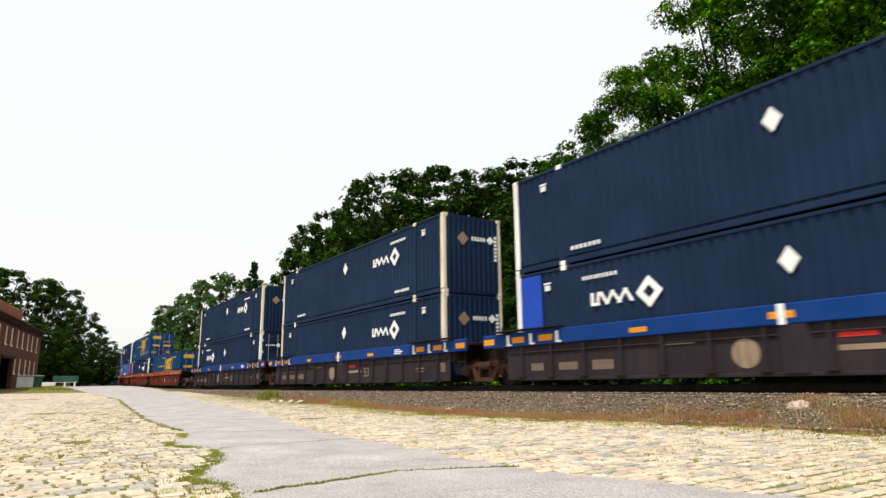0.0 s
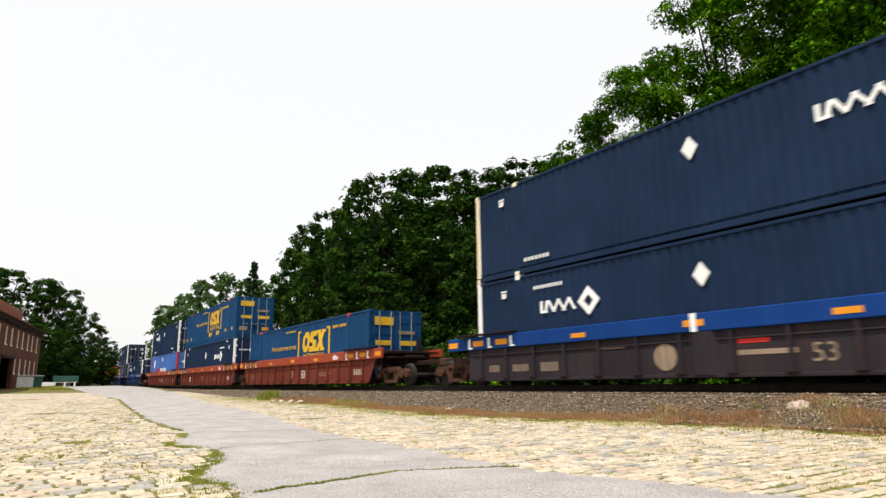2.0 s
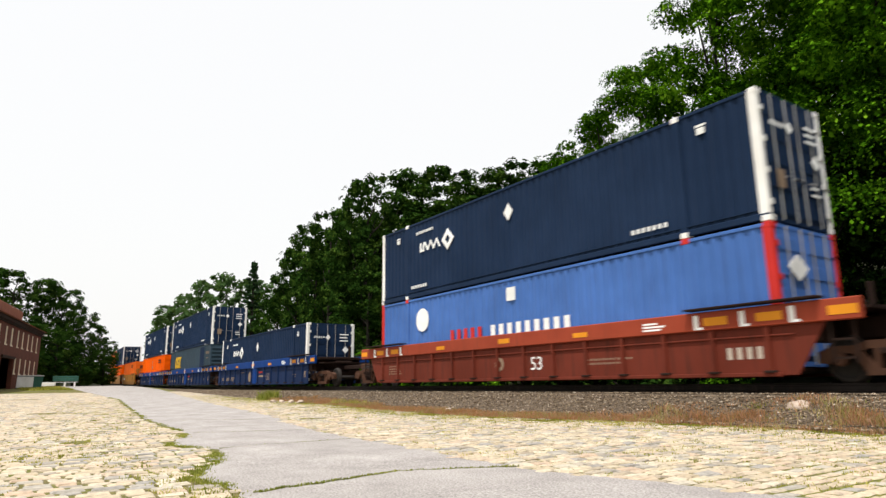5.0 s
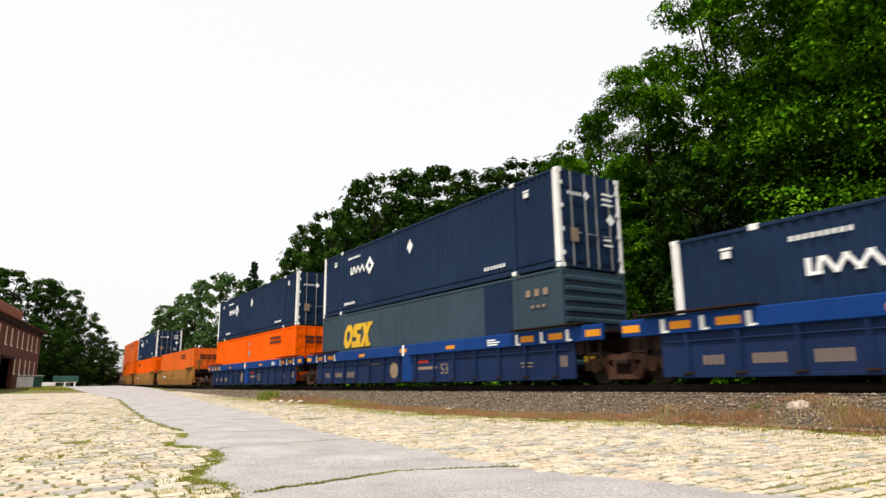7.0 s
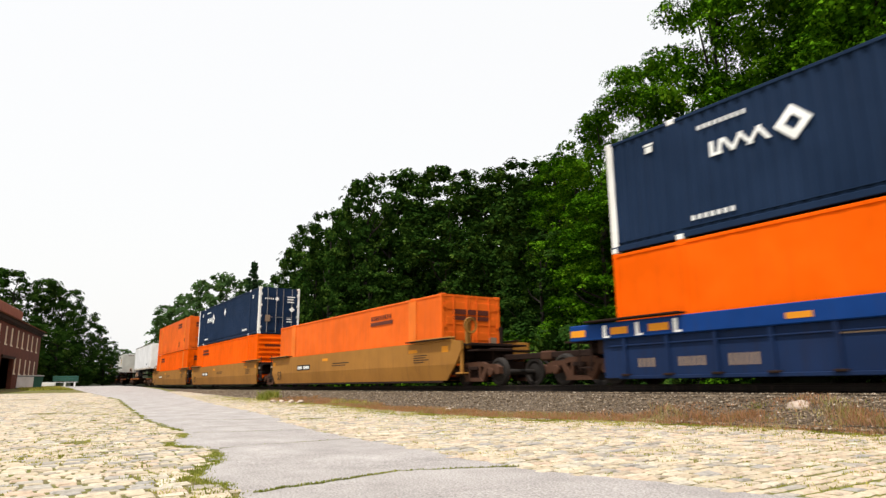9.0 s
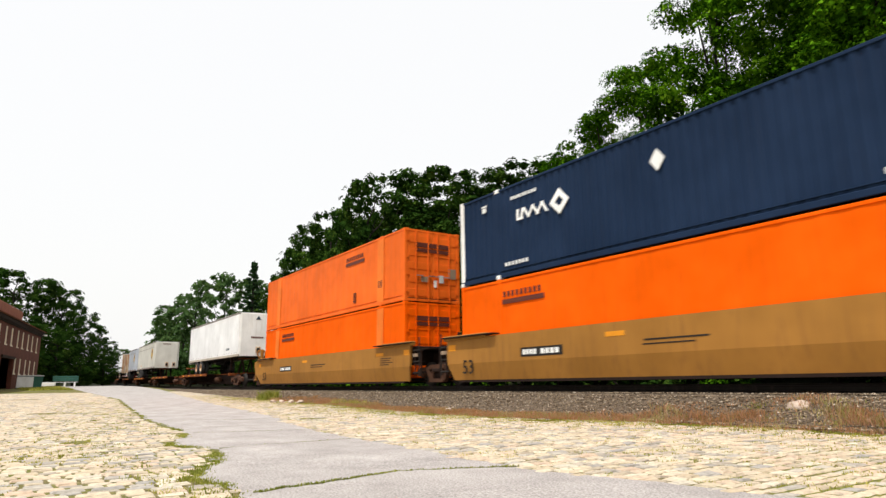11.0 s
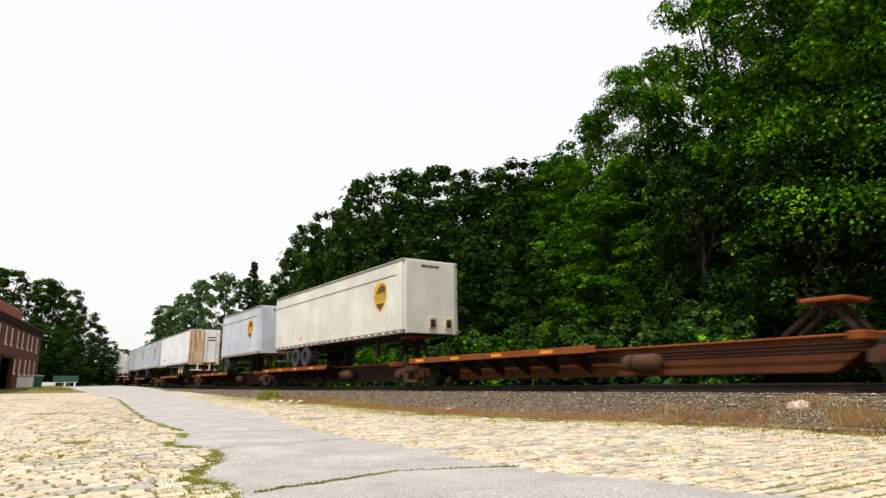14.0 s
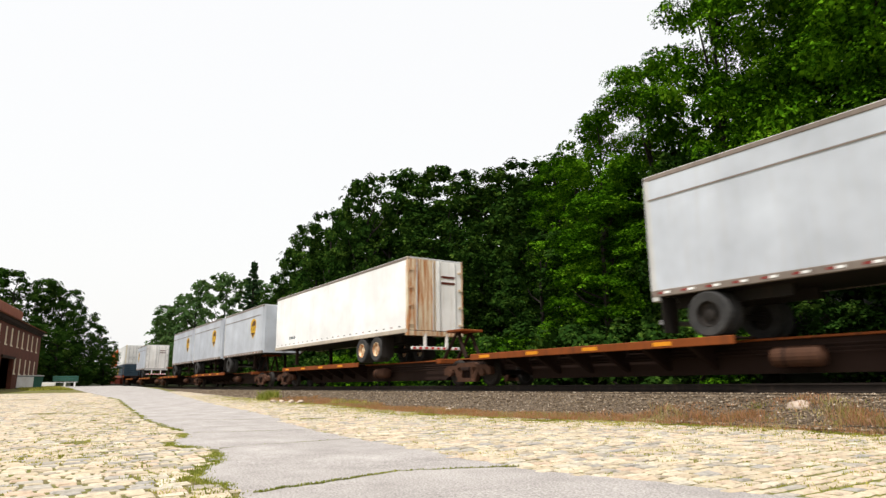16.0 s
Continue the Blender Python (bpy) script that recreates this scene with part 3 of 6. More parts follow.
def smooth_well(label, rear, front):
    """rear and front: does that end of the side slope (an outer end) or stand upright (at a joint)?"""
    car = thing("well_car", label, "well car", "well cars of the train")
    lo = (-9.45, -9.40, -9.10, -8.9, -8.45) if rear else (-8.75, -8.75, -8.72, -8.7, -8.45)
    hi = (9.45, 9.40, 9.10, 8.9, 8.45) if front else (8.75, 8.75, 8.72, 8.7, 8.6)
    for s in (-1, 1):
        pts = [(lo[0], 1.44), (lo[0], 1.16), (lo[1], 1.10), (lo[2], 0.70), (hi[2], 0.70), (hi[1], 1.10), (hi[0], 1.16), (hi[0], 1.44), (hi[3], 1.50), (lo[3], 1.50)]
        part("side_sheet", Shape().prism(pts, s * 1.36, s * 1.46), TAN, car)
        i = Shape()
        i.v = [(lo[2], s * 1.46, 0.70), (hi[2], s * 1.46, 0.70), (hi[4], s * 1.37, 0.18), (lo[4], s * 1.37, 0.18), (lo[2], s * 1.40, 0.70), (hi[2], s * 1.40, 0.70), (hi[4], s * 1.325, 0.18), (lo[4], s * 1.325, 0.18)]
        i.f = [(0, 1, 2, 3), (4, 7, 6, 5), (0, 4, 5, 1), (3, 2, 6, 7), (0, 3, 7, 4), (1, 5, 6, 2)]
        part("lower_sheet", i, TAN, car)
        part("bottom_sill", Shape().box(-8.2, 8.2, min(s * 1.28, s * 1.375), max(s * 1.28, s * 1.375), 0.11, 0.18), RUSTSHADE, car)
    for slope, sx in ((rear, -1), (front, 1)):
        if slope:
            part("brake_post", Shape().box(sx * 9.32 - 0.08, sx * 9.32 + 0.08, -1.16, -1.0, 1.2, 2.15, 0.015), TAN, car)
            part("brake_wheel", Shape().turned([(0.20, -0.02), (0.26, -0.03), (0.28, 0.0), (0.26, 0.03), (0.20, 0.02), (0.20, -0.02)], (sx * 9.46, -1.08, 1.95), "x", 20, False), TAN, car)
            part("corner_ladder", Shape().box(sx * 9.36 - 0.06, sx * 9.36 + 0.06, -1.42, -1.34, 0.42, 1.2, 0.01), TAN, car)
            part("end_step", Shape().box(min(sx * 9.1, sx * 9.5), max(sx * 9.1, sx * 9.5), -1.45, -1.2, 0.38, 0.43, 0.01), TAN, car)
        else:
            for z in (0.45, 0.85, 1.25):
                part("step", Shape().box(min(sx * 8.82, sx * 9.25), max(sx * 8.82, sx * 9.25), -1.38, -1.12, z, z + 0.05, 0.01), BLACKSTEEL, car)
            part("step_rail", Shape().tube((sx * 9.25, -1.36, 0.35), (sx * 9.25, -1.36, 1.75), 0.022), BLACKSTEEL, car)
            part("placard", Shape().box(min(sx * 8.85, sx * 9.2), max(sx * 8.85, sx * 9.2), -1.40, -1.385, 1.04, 1.16), DUSTYPLATE, car, "small white plate")
    y = -1.462
    part("lettering", lettering("53", 0.62, BLACKSTEEL), BLACKSTEEL, car, "size number 53", at=pose(-7.55, -1.475, 0.56))
    part("placard", Shape().box(-5.0, -3.3, y - 0.004, y + 0.02, 0.80, 1.06), BLACKSTEEL, car, "black number panel")
    for k, (a, b) in enumerate(((-4.9, -4.3), (-4.15, -3.4))):
        for q in range(4):
            w = (b - a) / 4
            part("placard_bar", Shape().box(a + q * w, a + (q + 0.72) * w, y - 0.008, y + 0.02, 0.86, 1.00), MARKWHITE, car)
    for x, w, z, hh, mat in ((-1.5, 0.6, 1.22, 0.12, MARKORANGE), (6.4, 0.6, 1.22, 0.12, MARKORANGE), (0.2, 1.7, 1.02, 0.04, BLACKSTEEL), (0.0, 1.4, 0.92, 0.03, BLACKSTEEL), (8.5, 0.4, 1.22, 0.2, MARKORANGE), (-8.45, 0.4, 1.22, 0.2, MARKORANGE), (6.9, 0.9, 1.06, 0.03, BLACKSTEEL), (6.85, 0.8, 0.98, 0.03, BLACKSTEEL), (6.95, 1.0, 0.90, 0.03, BLACKSTEEL), (6.8, 0.7, 0.82, 0.03, BLACKSTEEL)):
        part("stencil", Shape().box(x - w / 2, x + w / 2, y - 0.004, y + 0.02, z - hh / 2, z + hh / 2), mat, car)
    for sx in (-1, 1):
        part("end_guard", Shape().box(min(sx * 6.6, sx * 8.9), max(sx * 6.6, sx * 8.9), -1.5, -1.30, 1.46, 1.62, 0.02), TAN, car)
    well_gear(car, TAN, RUSTSHADE)
    return car


# ---- containers ----
CL, CH, CW = 16.154, 2.896, 1.295


def ribs(x0, x1, y, s, z0, z1, pitch, depth):
    """A corrugated sheet: trapezoid ribs up and down, outer face towards s."""
    sh, prof, x = Shape(), [], x0
    while x < x1 - 1e-6:
        for k, d in ((0.0, 0), (0.36, 0), (0.5, 1), (0.86, 1)):
            if x + k * pitch < x1:
                prof.append((x + k * pitch, y - s * depth * d))
        x += pitch
    prof.append((x1, y))
    for u, w in prof:
        sh.v += [(u, w, z0), (u, w, z1)]
    sh.f = [(2 * k, 2 * k + 2, 2 * k + 3, 2 * k + 1) for k in range(len(prof) - 1)]
    return sh


def wordmark(th, x, z, y, hgt, w, mat):
    """A white wordmark drawn as plain strokes beside a diamond with a square hole."""
    lean = (0.0, 0.02, -0.05, 0.05, -0.06, 0.06, -0.05)
    for k in range(7):
        a, q = x + w * 0.62 * k / 7, lean[k] * w
        part("wordmark", Shape().prism([(a - q, z - hgt / 2), (a - q + 0.042 * w, z - hgt / 2), (a + q + 0.042 * w, z + hgt / 2), (a + q, z + hgt / 2)], y - 0.006, y + 0.01), mat, th)
    part("wordmark", Shape().box(x, x + w * 0.13, y - 0.007, y + 0.01, z - hgt / 2, z - hgt / 3.2), mat, th)
    d, c = Shape(), x + w * 0.83
    r, q = hgt * 1.12, hgt * 0.5
    for sx, sz in ((1, 1), (1, -1), (-1, 1), (-1, -1)):
        d.prism([(c + sx * r, z), (c, z + sz * r), (c, z + sz * q), (c + sx * q, z)], y - 0.008, y + 0.01)
    part("emblem", d, mat, th, "white diamond outline")


def bars(th, x, z, y, w, hgt, n, mat, name="marking"):
    me = Shape().box(0, w * 0.5 / n, -0.006, 0.01, -hgt / 2, hgt / 2).mesh(name, mat)
    for k in range(n):
        part(name, me, mat, th, at=pose(x + w * k / n, y, z))


def container(label, body, posts, end, logo=None, pitch=0.28, depth=0.032, patch=None, castmat=None, rails=None, bars_mat=None):
    th = thing("container", label, "shipping container", "containers on the train")
    h, yb = CL / 2, CW - 0.02
    rails, castmat = rails or body, castmat or posts
    for s in (-1, 1):
        part("side_panel", ribs(-h + 0.1, h - 0.1, s * yb, s, 0.10, CH - 0.08, pitch, depth), body, th)
        part("top_rail", Shape().box(-h, h, min(s * 1.24, s * CW), max(s * 1.24, s * CW), CH - 0.10, CH - 0.02, 0.012), rails, th)
        part("bottom_rail", Shape().box(-h, h, min(s * 1.22, s * (CW + 0.004)), max(s * 1.22, s * (CW + 0.004)), 0.03, 0.17, 0.012), rails, th)
        part("bottom_rail_lip", Shape().box(-h + 0.2, h - 0.2, min(s * 1.25, s * (CW + 0.004)), max(s * 1.25, s * (CW + 0.004)), 0.24, 0.27), rails, th)
        for sx in (-1, 1):
            w = 0.20 if posts is not body else 0.14
            part("corner_post", Shape().box(min(sx * h, sx * (h - w)), max(sx * h, sx * (h - w)), min(s * 1.16, s * (CW + 0.003)), max(s * 1.16, s * (CW + 0.003)), 0.08, CH - 0.05, 0.015), posts, th)
            part("mid_post", Shape().box(sx * 6.1 - 0.10, sx * 6.1 + 0.10, min(s * 1.2, s * (CW + 0.002)), max(s * 1.2, s * (CW + 0.002)), 0.1, CH - 0.05, 0.02), rails, th)
            for z in (0.0, CH - 0.13):
                part("corner_casting", Shape().box(sx * 6.1 - 0.10, sx * 6.1 + 0.10, min(s * 1.1, s * (CW + 0.010)), max(s * 1.1, s * (CW + 0.010)), z, z + 0.135, 0.012), castmat, th)
                part("corner_casting", Shape().box(min(sx * (h + 0.006), sx * (h - 0.17)), max(sx * (h + 0.006), sx * (h - 0.17)), min(s * 1.1, s * (CW + 0.008)), max(s * 1.1, s * (CW + 0.008)), z, z + 0.13, 0.012), posts, th)
    part("roof", Shape().box(-h + 0.02, h - 0.02, -1.25, 1.25, CH - 0.06, CH - 0.03), body, th)
    part("floor", Shape().box(-h + 0.02, h - 0.02, -1.22, 1.22, 0.08, 0.16), BLACKSTEEL, th)
    e = ribs(-1.16, 1.16, 0, 1, 0.1, CH - 0.06, 0.22, 0.035)
    me = e.mesh("end_panel", body)
    part("end_panel", me, body, th, at=pose(-h + 0.03, 0, 0, 0, 0, -90))
    if end == "panel":
        part("end_panel", me, body, th, at=pose(h - 0.03, 0, 0, 0, 0, 90))
        part("end_rail", Shape().box(h - 0.08, h - 0.01, -1.2, 1.2, 0.02, 0.16), rails, th)
        part("end_rail", Shape().box(h - 0.08, h - 0.01, -1.2, 1.2, CH - 0.12, CH - 0.02), rails, th)
    elif end == "ribbed":
        part("end_panel", Shape().box(h - 0.06, h - 0.03, -1.2, 1.2, 0.08, CH - 0.05), body, th)
        for k in range(9):
            part("end_rib", Shape().box(h - 0.05, h + 0.035, -1.17, 1.17, 0.22 + 0.29 * k, 0.36 + 0.29 * k, 0.025), body, th)
    else:
        for s in (-1, 1):
            d = Shape().box(h - 0.055, h - 0.02, min(s * 0.01, s * 1.16), max(s * 0.01, s * 1.16), 0.12, CH - 0.1, 0.008)
            for k in range(5):
                d.box(h - 0.03, h - 0.005, min(s * 0.08, s * 1.1), max(s * 0.08, s * 1.1), 0.22 + 0.53 * k, 0.50 + 0.53 * k, 0.008)
            part("door", d, body, th)
            for y in (s * 0.22, s * 0.78):
                part("lock_bar", Shape().tube((h + 0.02, y, 0.06), (h + 0.02, y, CH - 0.06), 0.019, n=8), bars_mat or GALV, th, "" if bars_mat else "galvanised lock bar")
                part("lock_handle", Shape().box(h + 0.015, h + 0.05, min(y, y - s * 0.32), max(y, y - s * 0.32), 1.02, 1.05), GALV, th)
            for k in range(4):
                part("hinge", Shape().box(h - 0.03, h + 0.015, min(s * 1.1, s * 1.24), max(s * 1.1, s * 1.24), 0.35 + 0.68 * k, 0.47 + 0.68 * k), castmat, th)
        part("end_rail", Shape().box(h - 0.08, h - 0.012, -1.2, 1.2, 0.02, 0.12), rails, th)
        part("end_rail", Shape().box(h - 0.08, h - 0.012, -1.2, 1.2, CH - 0.10, CH - 0.02), rails, th)
    y = -CW - 0.002
    if logo in ("front", "rear"):
        x = 2.75 if logo == "front" else -5.15
        wordmark(th, x, 1.85, y, 0.34, 2.2, MARKWHITE)
        bars(th, x + 1.5 if logo == "front" else -5.4, 2.44, y, 1.2, 0.10, 9, MARKWHITE)
        part("emblem", Shape().prism([(-0.21, 2.05), (0.0, 1.77), (0.21, 2.05), (0.0, 2.33)], y - 0.006, y + 0.01, "y"), MARKWHITE, th, "white diamond plate")
        for sx in (-1, 1):
            bars(th, sx * 5.2 - 0.55, 0.42, y - 0.003, 1.1, 0.11, 7, MARKWHITE)
            part("marking", Shape().box(sx * 6.75 - 0.10, sx * 6.75 + 0.10, y - 0.006, y + 0.01, 2.28, 2.43), MARKWHITE, th)
            part("marking", Shape().box(sx * 6.75 - 0.13, sx * 6.75 + 0.13, y - 0.006, y + 0.01, 2.46, 2.51), MARKWHITE, th)
        e = h + 0.004
        if end == "panel":
            part("emblem", Shape().prism([(-0.70, 2.02), (-0.45, 1.76), (-0.20, 2.02), (-0.45, 2.28)], e, e + 0.008, "x"), DUSTYPLATE if posts is CREAM else MARKWHITE, th)
            for k in range(5):
                part("wordmark", Shape().box(e, e + 0.008, -0.05 + 0.13 * k, 0.03 + 0.13 * k, 1.98, 2.13), MARKWHITE, th)
            part("emblem", Shape().prism([(0.62, 2.06), (0.80, 1.9), (0.98, 2.06), (0.80, 2.22)], e, e + 0.008, "x"), MARKWHITE, th)
            for k in range(7):
                part("marking", Shape().box(e, e + 0.008, 0.98, 1.10, 1.3 + 0.14 * k, 1.40 + 0.14 * k), MARKWHITE, th)
        else:
            e += 0.045
            for k in range(5):
                part("wordmark", Shape().box(e, e + 0.008, -0.95 + 0.12 * k, -0.89 + 0.12 * k, 2.12, 2.22), MARKWHITE, th)
            part("emblem", Shape().prism([(-0.34, 2.17), (-0.20, 2.03), (-0.06, 2.17), (-0.20, 2.31)], e, e + 0.008, "x"), MARKWHITE, th)
            for w, z in ((0.5, 2.3), (0.42, 2.14), (0.46, 1.98), (0.3, 0.9), (0.36, 0.74)):
                part("marking", Shape().box(e, e + 0.008, 0.45, 0.45 + w, z, z + 0.06), MARKWHITE, th)
            part("emblem", Shape().prism([(0.60, 1.55), (0.78, 1.37), (0.96, 1.55), (0.78, 1.73)], e, e + 0.008, "x"), MARKWHITE, th)
            part("placard", Shape().box(e, e + 0.008, -0.9, -0.6, 0.75, 1.15), DUSTYPLATE, th)
    if patch:
        part("patch", Shape().box(*patch[:2], y - 0.004, y + 0.01, 0.18, CH - 0.12), patch[2], th, "repaired patch in another blue")
    return th


def blocks(th, x, z, y, w, hgt, mat):
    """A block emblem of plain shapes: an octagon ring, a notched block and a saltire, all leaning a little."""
    q, b, t = w / 3 * 0.96, z - hgt / 2, z + hgt / 2
    lean = lambda pts: [(u + 0.2 * (v - z), v) for u, v in pts]
    c = 0.3 * q
    ring = [(x + c, b), (x + q - c, b), (x + q, b + c), (x + q, t - c), (x + q - c, t), (x + c, t), (x, t - c), (x, b + c)]
    mid = (x + q / 2, z)
    hole = [(mid[0] + (u - mid[0]) * 0.38, mid[1] + (v - mid[1]) * 0.46) for u, v in ring]
    o = Shape()
    for i in range(8):
        j = (i + 1) % 8
        o.prism(lean([ring[i], ring[j], hole[j], hole[i]]), y - 0.006, y + 0.01)
    part("emblem", o, mat, th, "yellow octagon ring")
    x += w / 3
    h = hgt * 0.14
    part("emblem", Shape().prism(lean([(x, t - c * 0.4), (x + 0.1 * q, t), (x + 0.94 * q, t), (x + 0.94 * q, t - h * 1.9), (x + 0.5 * q, t - h * 1.9), (x + 0.5 * q, z + h * 0.6), (x + 0.94 * q, z + h * 0.2), (x + 0.98 * q, b + c * 0.4), (x + 0.85 * q, b), (x, b), (x, b + h * 1.9), (x + 0.46 * q, b + h * 1.9), (x + 0.46 * q, z - h * 0.6), (x, z - h * 0.2)]), y - 0.006, y + 0.01), mat, th, "yellow notched block")
    x += w / 3
    for s in (1, -1):
        part("emblem", Shape().prism(lean([(x - 0.04 * q, z - s * hgt / 2), (x + 0.36 * q, z - s * hgt / 2), (x + 1.04 * q, z + s * hgt / 2), (x + 0.64 * q, z + s * hgt / 2)]), y - 0.006 - 0.001 * s, y + 0.01), mat, th, "yellow diagonal bar")
        for u in (0.16, 0.84):
            part("emblem", Shape().prism(lean([(x + (u - 0.27) * q, z + s * hgt / 2), (x + (u + 0.27) * q, z + s * hgt / 2), (x + (u + 0.27) * q, z + s * hgt * 0.36), (x + (u - 0.27) * q, z + s * hgt * 0.36)]), y - 0.009, y + 0.01), mat, th, "yellow foot bar")


def blue_intermodal(label):
    th = container(label, CSXBLUE, CSXBLUE, "door", pitch=0.30, depth=0.030, castmat=CSXBLUE)
    for sx in (-1, 1):
        part("post_cap", Shape().box(sx * 6.1 - 0.105, sx * 6.1 + 0.105, -CW - 0.014, -1.1, CH - 0.14, CH + 0.008, 0.012), MARKRED, th, "red-painted lifting casting")
    y = -CW - 0.002
    blocks(th, 0.75, 1.90, y, 2.75, 1.0, MARKYELLOW)
    for x, s in ((0.15, 1), (4.05, -1)):
        b = Shape().box(x - 0.075, x + 0.075, y - 0.006, y + 0.01, 0.95, 2.5)
        b.box(min(x, x + s * 0.3), max(x, x + s * 0.3), y - 0.007, y + 0.01, 2.40, 2.5).box(min(x, x + s * 0.3), max(x, x + s * 0.3), y - 0.007, y + 0.01, 0.95, 1.05)
        part("bracket_mark", b, MARKYELLOW, th)
    part("lettering", lettering("INTERMODAL", 0.44, MARKYELLOW), MARKYELLOW, th, at=pose(2.2, y - 0.003, 1.15))
    part("lettering", lettering("How tomorrow moves", 0.40, MARKYELLOW), MARKYELLOW, th, at=pose(-2.1, y - 0.003, 1.75))
    for x in (0.75, 1.25, 3.0, 3.5):
        part("dot", Shape().turned([(0.02, -0.006), (0.17, -0.006), (0.17, 0.008), (0.02, 0.008)], (x, y, 0.72), "y", 18), MARKYELLOW, th)
    bars(th, -1.75, 2.56, y, 1.5, 0.07, 13, MARKYELLOW)
    bars(th, 4.45, 2.42, y, 0.62, 0.13, 5, MARKYELLOW)
    bars(th, 5.2, 2.42, y, 0.75, 0.13, 6, MARKYELLOW)
    for x in (-7.2, -5.7, 5.5, 7.2):
        bars(th, x - 0.16, 0.75, y, 0.34, 0.24, 2, MARKYELLOW)
    h = CL / 2 + 0.05
    for a, b, z, hh, mat in ((-1.0, -0.1, 2.42, 0.34, MARKYELLOW), (-0.95, -0.2, 1.5, 0.2, MARKYELLOW), (0.2, 1.0, 1.5, 0.2, MARKYELLOW), (0.15, 0.95, 1.95, 0.14, DUSTYPLATE), (-1.05, -0.5, 0.72, 0.26, DUSTYPLATE), (0.5, 0.95, 0.72, 0.22, MARKORANGE)):
        part("marking", Shape().box(h - 0.06, h - 0.036, a, b, z - hh / 2, z + hh / 2), mat, th)
    return th


def orange_box(label, body, end, logo_x, pale):
    th = container(label, body, body, end, pitch=0.60, depth=0.006, bars_mat=body)
    y = -CW - 0.002
    bars(th, logo_x, 2.42, y, 1.75, 0.17, 9, MARKDARK, "wordmark")
    part("wordmark", Shape().box(logo_x - 0.05, logo_x + 1.8, y - 0.006, y + 0.01, 2.12, 2.26), MARKDARK, th, "dark underline bar")
    if pale:
        for sx in (-1, 1):
            part("repainted_band", Shape().box(sx * 6.1 - 0.27, sx * 6.1 + 0.27, y - 0.004, y + 0.012, 0.16, CH - 0.1), PALEORANGE, th, "paler orange post band")
    bars(th, 5.9, 0.9, y - 0.004, 0.4, 0.3, 3, MARKDARK)
    bars(th, 3.6, 0.6, y - 0.004, 0.3, 0.45, 2, MARKDARK)
    h = CL / 2 + 0.05
    part("wordmark", Shape().box(h - 0.06, h - 0.036, -0.8, 0.75, 1.98, 2.12).box(h - 0.06, h - 0.036, -0.8, 0.75, 2.18, 2.36), MARKDARK, th)
    for a, b, z, hh, mat in ((-0.55, -0.2, 0.9, 0.22, DUSTYPLATE), (0.3, 0.5, 0.95, 0.3, ALU), (0.75, 1.1, 1.2, 0.4, DUSTYPLATE), (0.05, 0.17, 0.75, 0.3, WHITEPAINT)):
        part("placard", Shape().box(h - 0.06, h - 0.036, a, b, z - hh / 2, z + hh / 2), mat, th)
    return th


# ---- trailers and the spine cars that carry them ----
def wheel_pair(th, x, s, hub):
    for k, y in enumerate((s * 1.16, s * 0.86)):
        t = Shape().turned([(0.29, -0.12), (0.46, -0.135), (0.505, -0.10), (0.505, 0.10), (0.46, 0.135), (0.29, 0.12), (0.29, -0.12)], (x, y, 1.475), "y", 26, False)
        part("tyre", t, RUBBER, th)
        part("wheel_hub", Shape().turned([(0.29, s * 0.02), (0.30, s * 0.11), (0.275, s * 0.125), (0.25, s * 0.03), (0.15, s * -0.03), (0.13, s * 0.05), (0.04, s * 0.07)], (x, y, 1.475), "y", 20), hub, th)


